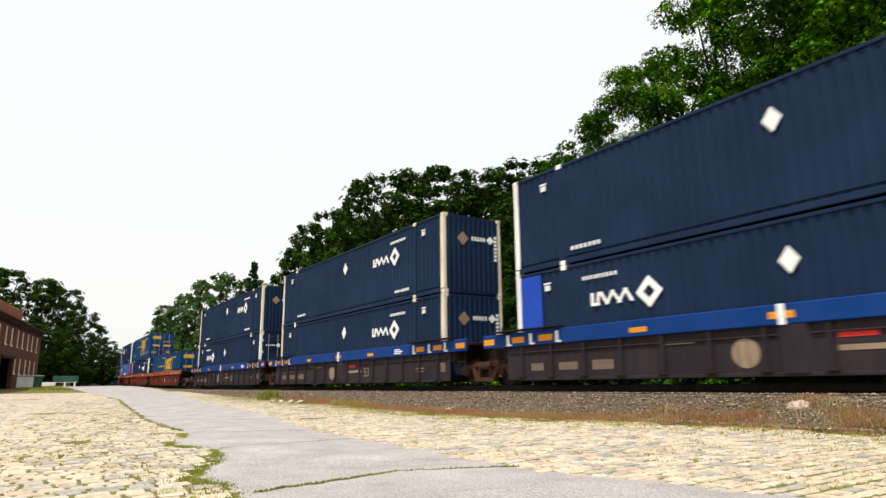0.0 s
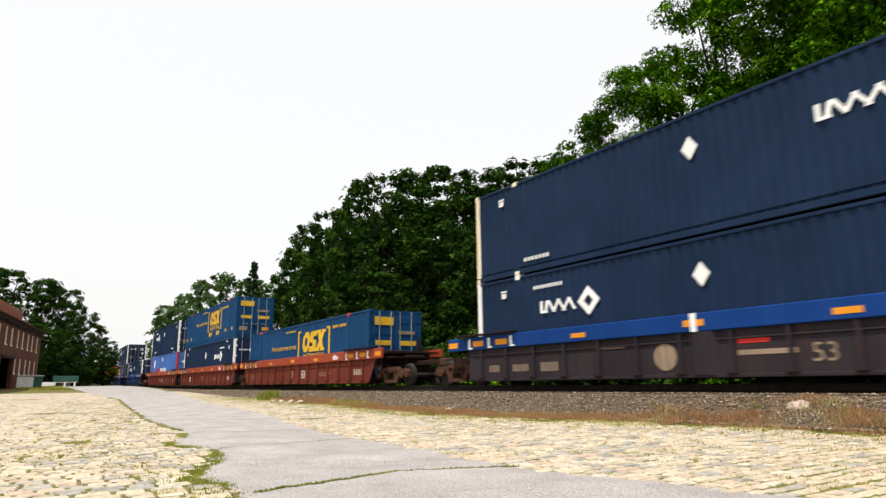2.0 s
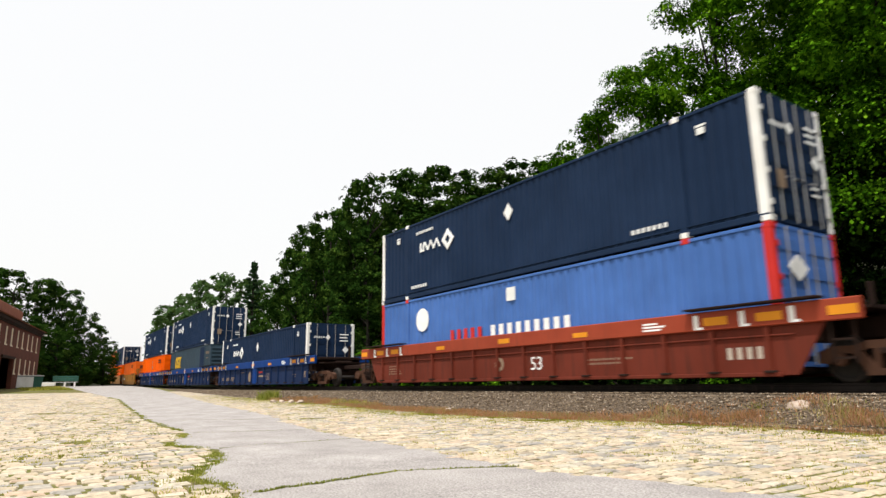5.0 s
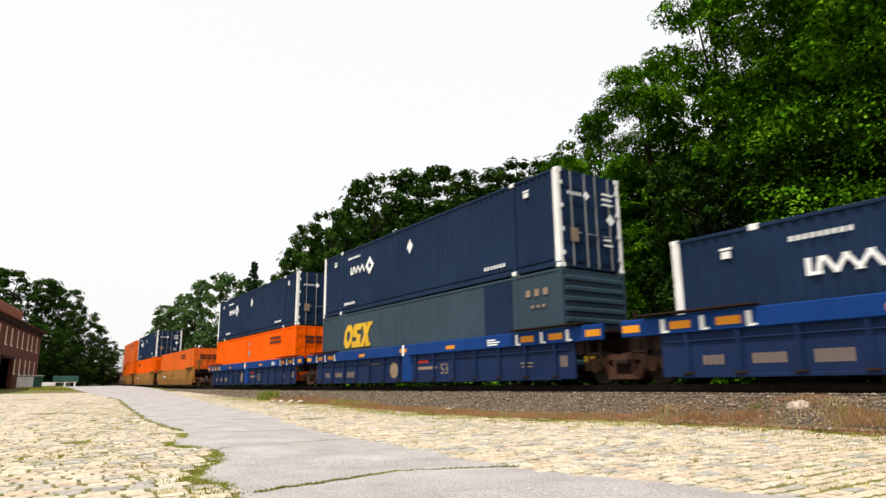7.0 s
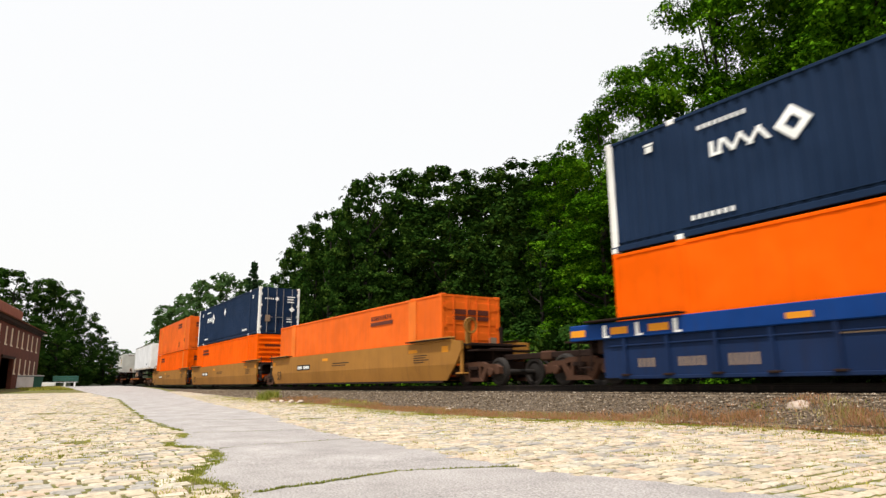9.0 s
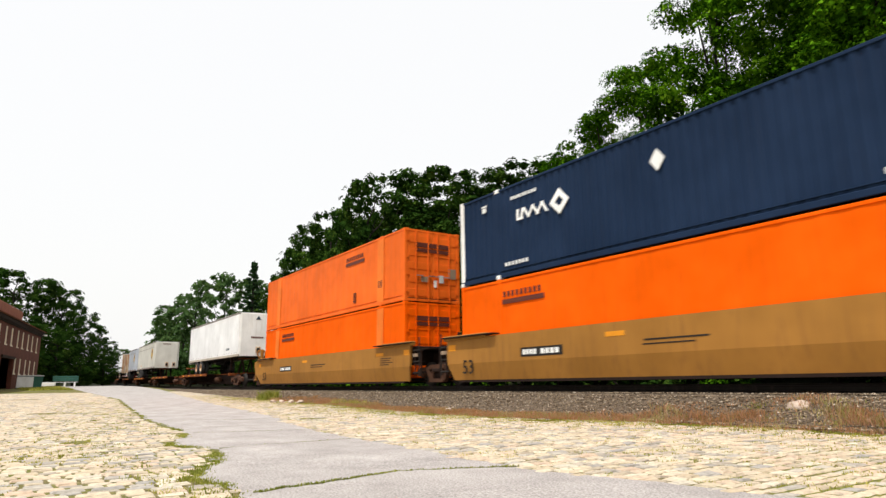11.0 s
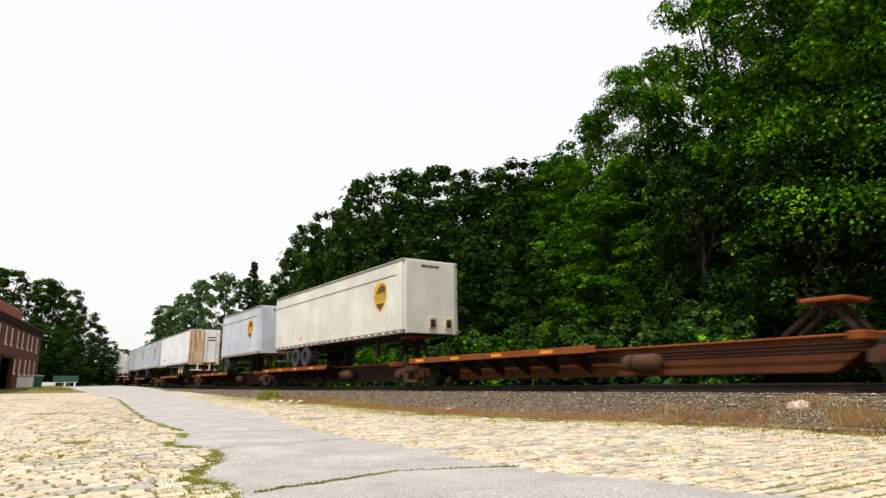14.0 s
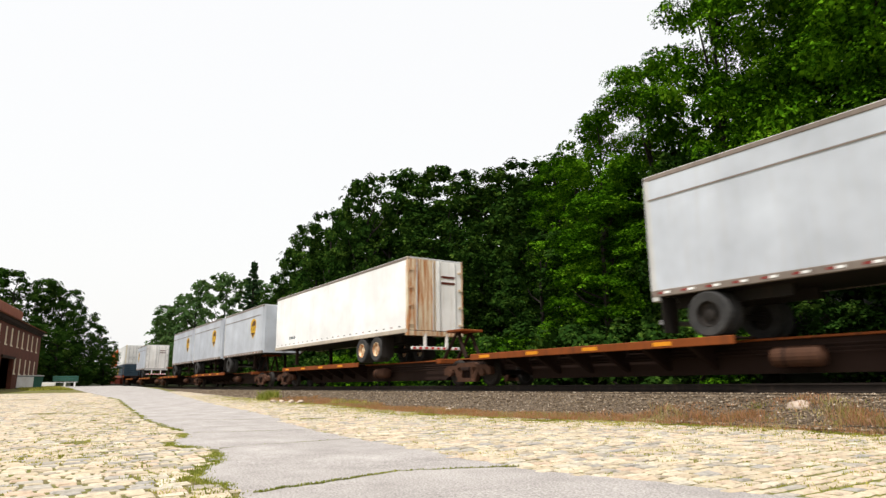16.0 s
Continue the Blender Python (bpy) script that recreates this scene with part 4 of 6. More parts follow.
def trailer(label, length, body, front, axles, rear_forward=False, rusty=False, shield=None, rails=True, dashes=True):
    """Origin at the middle of its length, on rail level. The doors are at -x, or at +x if rear_forward."""
    th = thing("semi_trailer", label, "trailer", "trailers on the train")
    h, z0, z1 = length / 2, 1.98, 4.90
    q = 1 if rear_forward else -1
    for s in (-1, 1):
        side = Shape().box(-h + 0.06, h - 0.06, min(s * 1.25, s * 1.285), max(s * 1.25, s * 1.285), z0 + 0.14, z1 - 0.06)
        part("side_wall", side, body, th)
        n = int(length / 1.22)
        for k in range(1, n):
            x = -h + length * k / n
            part("side_seam", Shape().box(x - 0.018, x + 0.018, s * 1.285 - 0.004, s * 1.285 + 0.004, z0 + 0.15, z1 - 0.14), body, th)
        part("bottom_rail", Shape().box(-h, h, min(s * 1.2, s * 1.30), max(s * 1.2, s * 1.30), z0, z0 + 0.16, 0.015), (SILL if shield else BEIGE) if rails else body, th)
        part("top_rail", Shape().box(-h, h, min(s * 1.2, s * 1.30), max(s * 1.2, s * 1.30), z1 - 0.12, z1, 0.02), SILL, th, "dark weathered top rail")
        if shield:
            part("side_stripe", Shape().box(-h + 0.1, h - 0.55, min(s * 1.28, s * 1.30), max(s * 1.28, s * 1.30), z1 - 0.61, z1 - 0.575), SILL, th, "thin dark rub rail")
        if dashes and s < 0:
            for k in range(int(length / 0.62)):
                x = -h + 0.35 + 0.62 * k
                part("reflector", Shape().box(x, x + 0.16, -1.306, -1.28, z0 + 0.06, z0 + 0.11), MARKWHITE, th)
                part("reflector", Shape().box(x - 0.16, x - 0.01, -1.306, -1.28, z0 + 0.06, z0 + 0.11), MARKMAROON if shield else ALU, th)
        if not dashes and s < 0:
            for k in range(int(length / 0.62)):
                x = -h + 0.35 + 0.62 * k
                part("marker", Shape().box(x, x + 0.13, -1.292, -1.28, z0 + 0.24, z0 + 0.275), MARKMAROON if k % 4 == 1 else BLACKSTEEL, th)
    part("roof", Shape().box(-h + 0.02, h - 0.02, -1.28, 1.28, z1 - 0.05, z1 + 0.01, 0.01), ALU, th)
    part("floor", Shape().box(-h + 0.02, h - 0.02, -1.24, 1.24, z0 + 0.02, z0 + 0.14), BLACKSTEEL, th)
    # nose wall
    n = -q
    xa, xb = n * (h - 0.10), n * h
    nose = Shape().box(min(xa, xb), max(xa, xb), -1.12, 1.12, z0 + 0.02, z1 - 0.02, 0.02)
    part("front_wall", nose, front, th)
    for s in (-1, 1):
        pts = [(n * (h - 0.30), s * 1.295), (n * (h - 0.06), s * 1.25), (n * (h + 0.005), s * 1.12), (n * (h - 0.12), s * 1.10), (n * (h - 0.3), s * 1.2)]
        part("corner_radius", Shape().prism(pts, z0 + 0.01, z1 - 0.01, "z"), front, th)
    for y in (0.05, 0.80):
        part("vent_box", Shape().box(min(xb, xb + n * 0.05), max(xb, xb + n * 0.05), y - 0.16, y + 0.16, z0 + 0.22, z0 + 0.66, 0.01), RUSTYDOOR, th)
        part("vent_opening", Shape().box(min(xb, xb + n * 0.056), max(xb, xb + n * 0.056), y - 0.11, y + 0.11, z0 + 0.27, z0 + 0.57), BLACKSTEEL, th)
    for k in range(7):
        part("marking", Shape().box(min(xb, xb + n * 0.012), max(xb, xb + n * 0.012), -0.45 + 0.12 * k, -0.36 + 0.12 * k, (z1 - 0.28) if shield else 3.2, (z1 - 0.18) if shield else 3.31), MARKDARK, th)
    # doors
    xd = q * h
    for s in (-1, 1):
        d = Shape().box(min(xd, xd - q * 0.05), max(xd, xd - q * 0.05), min(s * 0.01, s * 1.2), max(s * 0.01, s * 1.2), z0 + 0.1, z1 - 0.06, 0.01)
        part("door", d, RUSTYDOOR if rusty and s < 0 else (WHITEPAINT if rear_forward else body), th, "rust-stained white door" if rusty and s < 0 else "")
        part("door_post", Shape().box(min(xd, xd - q * 0.14), max(xd, xd - q * 0.14), min(s * 1.2, s * 1.297), max(s * 1.2, s * 1.297), z0, z1, 0.01), RUSTYDOOR if rusty else ALU, th)
        for y in (s * 0.15, s * 0.9):
            part("lock_bar", Shape().tube((xd + q * 0.03, y, z0 + 0.1), (xd + q * 0.03, y, z1 - 0.08), 0.022), ALU, th)
        for k in range(4):
            part("hinge", Shape().box(min(xd, xd + q * 0.03), max(xd, xd + q * 0.03), min(s * 1.05, s * 1.25), max(s * 1.05, s * 1.25), z0 + 0.3 + 0.7 * k, z0 + 0.38 + 0.7 * k), RUSTYDOOR if rusty else ALU, th)
        part("door_marking", Shape().box(min(xd, xd + q * 0.012), max(xd, xd + q * 0.012), 0.25, 0.95, 4.05 - 0.12 * s, 4.14 - 0.12 * s), MARKDARK, th)
    part("rear_sill", Shape().box(min(xd, xd - q * 0.2), max(xd, xd - q * 0.2), -1.29, 1.29, z0 - 0.10, z0 + 0.08, 0.01), RUSTYDOOR if rusty else ALU, th)
    for s in (-1, 1):
        part("bumper_post", Shape().box(min(xd, xd - q * 0.08), max(xd, xd - q * 0.08), min(s * 0.45, s * 0.55), max(s * 0.45, s * 0.55), 1.42, z0), WHITEPAINT if rear_forward else GALV, th)
    part("rear_bumper", Shape().box(min(xd, xd - q * 0.1), max(xd, xd - q * 0.1), -1.1, 1.1, 1.36, 1.47, 0.01), WHITEPAINT if rear_forward else GALV, th)
    for k in range(8):
        part("bumper_stripe", Shape().box(min(xd, xd + q * 0.006), max(xd, xd + q * 0.006), -1.05 + 0.27 * k, -0.92 + 0.27 * k, 1.375, 1.455), MARKRED, th)
    # running gear
    xs = [q * (h - a) for a in axles]
    for x in xs:
        for s in (-1, 1):
            wheel_pair(th, x, s, RUSTYDOOR if not shield else BLACKSTEEL)
        part("axle", Shape().tube((x, -1.1, 1.475), (x, 1.1, 1.475), 0.07), BLACKSTEEL, th)
    m = sum(xs) / len(xs)
    for s in (-1, 1):
        part("slider_rail", Shape().box(m - 1.5, m + 1.5, min(s * 0.45, s * 0.6), max(s * 0.45, s * 0.6), 1.75, z0 + 0.02), BLACKSTEEL, th)
        part("mud_flap", Shape().box(m + q * 1.15 - 0.01, m + q * 1.15 + 0.01, min(s * 0.72, s * 1.28), max(s * 0.72, s * 1.28), 1.15, z0), BLACKSTEEL, th)
        g = n * (h - (2.6 if length > 10 else 2.2))
        leg = Shape().box(g - 0.07, g + 0.07, min(s * 0.9, s * 1.04), max(s * 0.9, s * 1.04), 1.18, z0 + 0.04, 0.01).box(g - 0.16, g + 0.16, min(s * 0.82, s * 1.12), max(s * 0.82, s * 1.12), 1.14, 1.18)
        part("landing_leg", leg, RUSTSHADE, th)
        part("leg_brace", Shape().tube((g, s * 0.97, 1.55), (g + n * -0.55, s * 0.6, z0), 0.03).tube((g, s * 0.97, 1.5), (g + n * 0.5, s * 0.7, z0), 0.03), RUSTSHADE, th)
    if shield:
        x, z, y = n * (h - 1.85), 3.56, -1.289
        rim = [(-0.54, 0.42), (-0.28, 0.58), (0.0, 0.63), (0.28, 0.58), (0.54, 0.42), (0.54, -0.02), (0.40, -0.33), (0.0, -0.63), (-0.40, -0.33), (-0.54, -0.02)]
        part("shield_emblem", Shape().prism([(x + a, z + b) for a, b in rim], y - 0.006, y + 0.01), MARKYELLOW, th, "yellow shield rim")
        part("shield_field", Shape().prism([(x + 0.86 * a, z + 0.88 * b) for a, b in rim], y - 0.010, y + 0.01), MARKBROWN, th, "brown field of the shield")
        part("shield_arc", Shape().prism([(x + a, z + b) for a, b in [(-0.47, 0.37), (-0.25, 0.51), (0.02, 0.56), (0.22, 0.52), (-0.12, 0.42), (-0.33, 0.22), (-0.47, 0.12)]], y - 0.014, y + 0.01), MARKYELLOW, th, "yellow sweep across the shield")
        for k in range(3):
            a = x - 0.42 + 0.29 * k
            part("shield_stroke", Shape().box(a, a + 0.09, y - 0.014, y + 0.01, z - 0.26, z + 0.16).box(a, a + 0.24, y - 0.015, y + 0.01, z - 0.26, z - 0.16).box(a + 0.15, a + 0.24, y - 0.016, y + 0.01, z - 0.2, z + 0.16), MARKYELLOW, th)
    else:
        bars(th, n * (h - 2.6) - 0.4, 2.55, -1.289, 0.9, 0.13, 7, GREYBLUE)
        part("emblem", Shape().prism([(-0.18, 4.45), (0.18, 4.45), (0.0, 4.72)], xb - 0.002, xb + 0.012, "x") if n > 0 else Shape().box(-h, -h + 0.2, -0.1, 0.1, z1 - 0.3, z1 - 0.25), GREYBLUE, th)
    return th


def spine_platform(label, span, deck, hitch_x, up=True, web=None):
    """One platform of a spine car, origin at its middle, on rail level; trucks lie at its two ends."""
    car = thing("spine_car", label, "spine car", "spine cars of the train")
    h = span / 2
    part("spine", Shape().prism([(-h + 0.2, 0.92), (-h + 0.2, 0.70), (-h + 1.6, 0.62), (-h + 2.2, 0.20), (h - 2.2, 0.20), (h - 1.6, 0.62), (h - 0.2, 0.70), (h - 0.2, 0.92)], -0.36, 0.36), web or RUSTSHADE, car)
    part("spine_top_plate", Shape().box(-h + 0.1, h - 0.1, -0.46, 0.46, 0.88, 0.93, 0.008), RUST, car)
    d0, d1 = deck
    for s in (-1, 1):
        part("runway", Shape().box(d0, d1, min(s * 0.55, s * 1.33), max(s * 0.55, s * 1.33), 0.93, 0.97), RUSTSHADE, car)
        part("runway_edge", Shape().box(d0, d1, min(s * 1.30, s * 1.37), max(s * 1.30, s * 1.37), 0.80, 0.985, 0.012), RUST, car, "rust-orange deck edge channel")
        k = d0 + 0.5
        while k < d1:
            part("outrigger", Shape().prism([(s * 0.36, 0.30), (s * 0.36, 0.93), (s * 1.31, 0.93), (s * 1.31, 0.80)], k - 0.05, k + 0.05, "x"), RUSTSHADE, car)
            k += 1.25
        for k in range(int((d1 - d0) / 2.2)):
            x = d0 + 0.5 + 2.2 * k
            part("reflector", Shape().box(x, x + 0.5, s * 1.372 - 0.004, s * 1.372 + 0.004, 0.85, 0.94), MARKORANGE, car)
    part("air_tank", Shape().turned([(0.05, -0.55), (0.19, -0.48), (0.21, -0.40), (0.21, 0.40), (0.19, 0.48), (0.05, 0.55)], (d1 + 0.9, -0.66, 0.52), "x", 18), CAST, car, "brown air reservoir")
    part("tank_strap", Shape().turned([(0.215, -0.03), (0.222, -0.03), (0.222, 0.03), (0.215, 0.03)], (d1 + 0.7, -0.66, 0.52), "x", 18), RUSTSHADE, car)
    hx = hitch_x
    top = 1.93 if up else 1.62
    for q in (-1, 1):
        part("hitch_leg", Shape().tube((hx - 0.9, q * 0.3, 0.95), (hx, q * 0.28, top), 0.06), RUSTSHADE, car)
        part("hitch_leg", Shape().tube((hx + 0.5, q * 0.3, 0.95), (hx, q * 0.28, top), 0.07), RUSTSHADE, car)
    part("hitch_head", Shape().box(hx - 0.45, hx + 0.45, -0.5, 0.5, top - 0.05, top + 0.04, 0.02), RUST, car)
    part("end_sill", Shape().box(h - 1.5, h - 1.2, -1.25, 1.25, 0.75, 0.92, 0.02), RUST, car)
    for k in range(3):
        part("brake_pipe", Shape().tube((-h + 1, -0.42 - 0.05 * k, 0.75 - 0.08 * k), (h - 1.2, -0.42 - 0.05 * k, 0.75 - 0.08 * k), 0.018, n=6), RUSTSHADE, car)
    return car


# ---- the train, put together ----
MOVING = []


def rolls(ob, x0):
    """ob's place along the track at the start, by its middle."""
    MOVING.append((ob, x0))
    return ob


def lifted(ob, z):
    ob["lift"] = z
    return ob


def build_train():
    blue = ribbed_well("blue articulated well car with a dusty grey-brown ribbed side", WELLBLUE, WELLBROWN, RUSTSHADE, False)
    placards(blue, True)
    blue2 = ribbed_well("blue articulated well car with a grimy, shade-darkened blue ribbed side", WELLBLUE, GRIMYSHADE, RUSTSHADE, False)
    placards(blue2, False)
    red = ribbed_well("oxide-red articulated well car with sloping side ends", OXIDE, OXIDESHADE, RUSTSHADE, True)
    bars(red, 6.9, 0.6, -1.357, 0.85, 0.24, 4, BEIGE, "stencil")
    for k in range(4):
        bars(red, -7.3, 0.46 + 0.09 * k, -1.357, 1.0 - 0.1 * k, 0.035, 8, DUSTYPLATE, "stencil")
    bars(red, 3.0, 0.62, -1.357, 1.5, 0.05, 12, DUSTYPLATE, "stencil")
    bars(red, 3.0, 0.52, -1.357, 1.2, 0.05, 10, DUSTYPLATE, "stencil")
    part("emblem", Shape().turned([(0.10, -0.005), (0.20, -0.004), (0.20, 0.004), (0.10, 0.005)], (-0.55, -1.364, 0.62), "y", 20, False), DUSTYPLATE, red, "worn ring emblem")
    tan_label = "tan articulated well car with a smooth dusty side"
    tans = {"J": smooth_well(tan_label, False, True), "K": smooth_well(tan_label, False, False), "L": smooth_well(tan_label, True, False)}
    units = {"blue": blue, "blue2": blue2, "red": red}
    mids = {"A": -6.55, "B": -18.46 - 8.08, "C": -38.35 - 8.08, "D": -61.95 - 8.2, "E": -81.93 - 8.08, "F": -101.6 - 8.08,
            "G": -125.6 - 8.08, "H": -145.3 - 8.08, "I": -165.05 - 8.08, "J": -188.8 - 8.2, "K": -209.25 - 8.08, "L": -228.9 - 8.3,
            "Y": -420.0, "Z": -440.0}
    kinds = {"A": "blue", "B": "blue", "C": "blue", "D": "red", "E": "red", "F": "red", "G": "blue2", "H": "blue2", "I": "blue2", "J": "tan", "K": "tan", "L": "tan", "Y": "red", "Z": "red"}
    seen, cars = set(), {}
    for k, x in mids.items():
        kind = kinds[k]
        if kind == "tan":
            ob = tans[k]
        else:
            ob = units[kind] if kind not in seen else copy_thing(units[kind], pose(0, 0, 0))
        seen.add(kind)
        if kind == "red":
            cars[k] = ob
        rolls(ob, x)
    number = lettering("53", 0.52, MARKWHITE)
    for k, x in (("D", 1.08), ("E", -4.8), ("F", 1.1)):
        part("lettering", number, MARKWHITE, cars[k], "size number 53", at=pose(x, -1.368, 0.58))
    navy = lambda end, logo, posts=WHITEPAINT, **kw: container(kw.pop("label", "navy corrugated container with white corner posts and white markings"), NAVY, posts, end, logo, **kw)
    n_door = navy("door", "rear")
    n_doorf = navy("door", "front")
    n_panel = navy("panel", "front", CREAM, label="navy container with rust-streaked cream corner posts")
    n_patch = navy("door", "rear", patch=(-7.86, -7.0, PATCHBLUE), label="navy container with a bright blue patch at its end")
    lo, hi = 0.30, 3.205
    put = []

    def stow(first, ob, k, z):
        if first:
            put.append(ob)
        else:
            ob = copy_thing(ob, pose(0, 0, 0))
        lifted(ob, z)
        rolls(ob, mids[k])
        return ob

    stow(True, n_doorf, "A", hi)
    stow(True, n_patch, "A", lo)
    stow(True, n_panel, "B", hi)
    stow(False, n_panel, "B", lo)
    stow(False, n_panel, "C", hi)
    stow(True, n_door, "C", lo)
    csx = blue_intermodal("blue corrugated container with yellow block emblem and lettering")
    stow(True, csx, "D", lo)
    stow(False, csx, "E", hi)
    stow(False, n_doorf, "E", lo)
    stow(False, n_door, "F", hi)
    pace = container("light blue container with red corner posts and white lettering strokes", LIGHTBLUE, MARKRED, "door", pitch=0.3, depth=0.03, rails=LIGHTBLUE)
    bars(pace, -1.0, 1.36, -CW - 0.002, 3.6, 0.36, 9, MARKWHITE, "wordmark")
    bars(pace, -3.2, 1.36, -CW - 0.002, 1.9, 0.36, 5, MARKRED, "wordmark")
    part("emblem", Shape().turned([(0.05, -0.006), (0.42, -0.005), (0.42, 0.005), (0.05, 0.006)], (-5.0, -CW - 0.003, 2.05), "y", 24), MARKWHITE, pace)
    part("marking", Shape().box(-0.2, 0.2, -CW - 0.008, -CW + 0.01, 2.2, 2.6), MARKWHITE, pace)
    part("emblem", Shape().prism([(-0.9, 2.0), (-0.5, 1.72), (-0.1, 2.0), (-0.5, 2.28)], CL / 2 + 0.03, CL / 2 + 0.04, "x"), MARKWHITE, pace)
    stow(True, pace, "F", lo)
    stow(False, n_door, "G", lo)
    stow(False, n_door, "H", hi)
    grey = container("slate-grey container with ribbed end and yellow block emblem", GREYBLUE, GREYBLUE, "ribbed", pitch=0.6, depth=0.006, patch=(4.6, 5.95, NAVY))
    blocks(grey, -5.65, 1.85, -CW - 0.002, 2.5, 1.0, MARKYELLOW)
    bars(grey, 6.6, 2.3, -CW - 0.002, 1.1, 0.2, 3, DUSTYPLATE)
    bars(grey, 6.8, 1.9, -CW - 0.002, 0.7, 0.08, 3, DUSTYPLATE)
    part("emblem", Shape().box(CL / 2 - 0.01, CL / 2 + 0.012, -0.6, 0.6, 0.28, 0.62), MARKYELLOW, grey, at=pose(0.04, 0, 0))
    stow(True, grey, "H", lo)
    stow(False, n_door, "I", hi)
    o_bright = orange_box("bright orange container with a dark wordmark bar", ORANGE, "door", 4.0, False)
    part("emblem", Shape().prism([(-0.2, 1.75), (0.0, 1.5), (0.2, 1.75), (0.0, 2.0)], -CW - 0.008, -CW + 0.01), GALV, o_bright, "grey diamond plate")
    part("marking", Shape().box(-0.13, -0.03, -CW - 0.008, -CW + 0.01, 2.12, 2.45), BEIGE, o_bright)
    stow(True, o_bright, "I", lo)
    o_old = orange_box("faded orange container with paler post bands", OLDORANGE, "door", 2.8, True)
    stow(True, o_old, "J", lo)
    stow(False, n_door, "K", hi)
    o_rib = orange_box("bright orange container with a ribbed end", ORANGE, "ribbed", -5.9, False)
    stow(True, o_rib, "K", lo)
    stow(False, o_old, "L", hi)
    o_low = orange_box("orange container with paler post bands and dark wordmark", ORANGE, "door", -5.3, True)
    stow(True, o_low, "L", lo)
    w_far = container("plain white container with rusty edges", WHITEPAINT, CREAM, "door", pitch=0.3)
    stow(True, w_far, "Y", hi)
    stow(False, grey, "Y", lo)
    stow(False, o_old, "Z", hi)
    stow(False, w_far, "Z", lo)

    # spine cars: truck places along the train
    p1 = [-251.9, -268.6, -285.4, -302.0, -319.4, -336.3]
    p2 = [-340.5, -357.3, -374.1, -390.9, -407.6]
    first = None
    for row in (p1, p2):
        for a, b in zip(row, row[1:]):
            span = a - b
            if first is None:
                first = spine_platform("rusty brown spine car platform with narrow wheel runways", 16.8, (-8.1, 1.0), 6.9)
                ob = first
            elif a == -268.6:
                # Web darkened less here, standing for the light on an empty platform.
                ob = spine_platform("empty rust-orange spine car platform with its hitch half raised", 16.8, (-8.1, 1.0), 6.2, False, SHADEDWEB)
            else:
                ob = copy_thing(first, pose(0, 0, 0))
            rolls(ob, (a + b) / 2)
    rolls(trailer("plain white highway trailer with its nose to the front", 15.0, TRAILERWHITE, WHITEPAINT, (2.95, 4.45), dashes=False), (-251.05 - 266.15) / 2)
    big = trailer("pale grey trailer with a brown and yellow shield", 14.4, TRAILERGREY, TRAILERGREY, (3.2, 4.55), shield=True)
    part("placard", Shape().box(-3.40, -3.20, -1.298, -1.28, 2.32, 2.50), MARKORANGE, big, "small orange square notice")
    rolls(big, (-285.7 - 300.0) / 2)
    pup = trailer("short cool grey trailer with a brown and yellow shield", 8.55, TRAILERCOOL, TRAILERCOOL, (1.4,), shield=True)
    rolls(pup, (-303.1 - 311.7) / 2)
    rolls(trailer("white highway trailer with rust-stained rear doors to the front", 14.7, TRAILERWHITE, WHITEPAINT, (2.55, 3.85), rear_forward=True, rusty=True, dashes=False), (-322.8 - 337.5) / 2)
    for c in (-340.0 - 4.27, -349.8 - 4.27, -359.2 - 4.27):
        rolls(copy_thing(pup, pose(0, 0, 0)), c)
    rolls(trailer("short white trailer with its doors to the front", 8.55, TRAILERCOOL, WHITEPAINT, (1.85,), rear_forward=True, shield=True), -386.6 - 4.27)

    # trucks: shared at the joints of articulated cars, single at their ends
    trucks = list(p1) + list(p2)
    for row in ("ABC", "DEF", "GHI", "JKL", "YZ"):
        trucks += [mids[row[0]] + 9.6, mids[row[-1]] - 9.6]
        trucks += [(mids[a] + mids[b]) / 2 for a, b in zip(row, row[1:])]
    tk = build_truck()
    for k, x in enumerate(trucks):
        rolls(tk if k == 0 else copy_thing(tk, pose(0, 0, 0)), x)
    # couplers between cars
    for k, (a, b) in enumerate((("C", "D"), ("F", "G"), ("I", "J"))):
        x = (mids[a] - 9.7 + mids[b] + 9.7) / 2
        cp = thing("coupler", "rusty knuckle coupler between two cars", "coupler", "couplers of the train")
        w = (mids[a] - 9.7 - mids[b] - 9.7) / 2 + 0.2
        part("shank", Shape().box(-w, w, -0.09, 0.09, 0.80, 0.98, 0.02), RUSTSHADE, cp)
        part("knuckle", Shape().box(-0.22, 0.22, -0.16, 0.16, 0.72, 1.02, 0.05), CAST, cp)
        part("air_hose", Shape().tube((-0.7, 0.35, 0.8), (0, 0.35, 0.45), 0.03).tube((0, 0.35, 0.45), (0.7, 0.35, 0.8), 0.03), BLACKSTEEL, cp)
        for q in (-w + 0.2, w - 0.2):
            part("end_platform", Shape().box(q - 0.3, q + 0.3, -1.2, 1.2, 1.1, 1.15), RUSTSHADE, cp)
        rolls(cp, x)


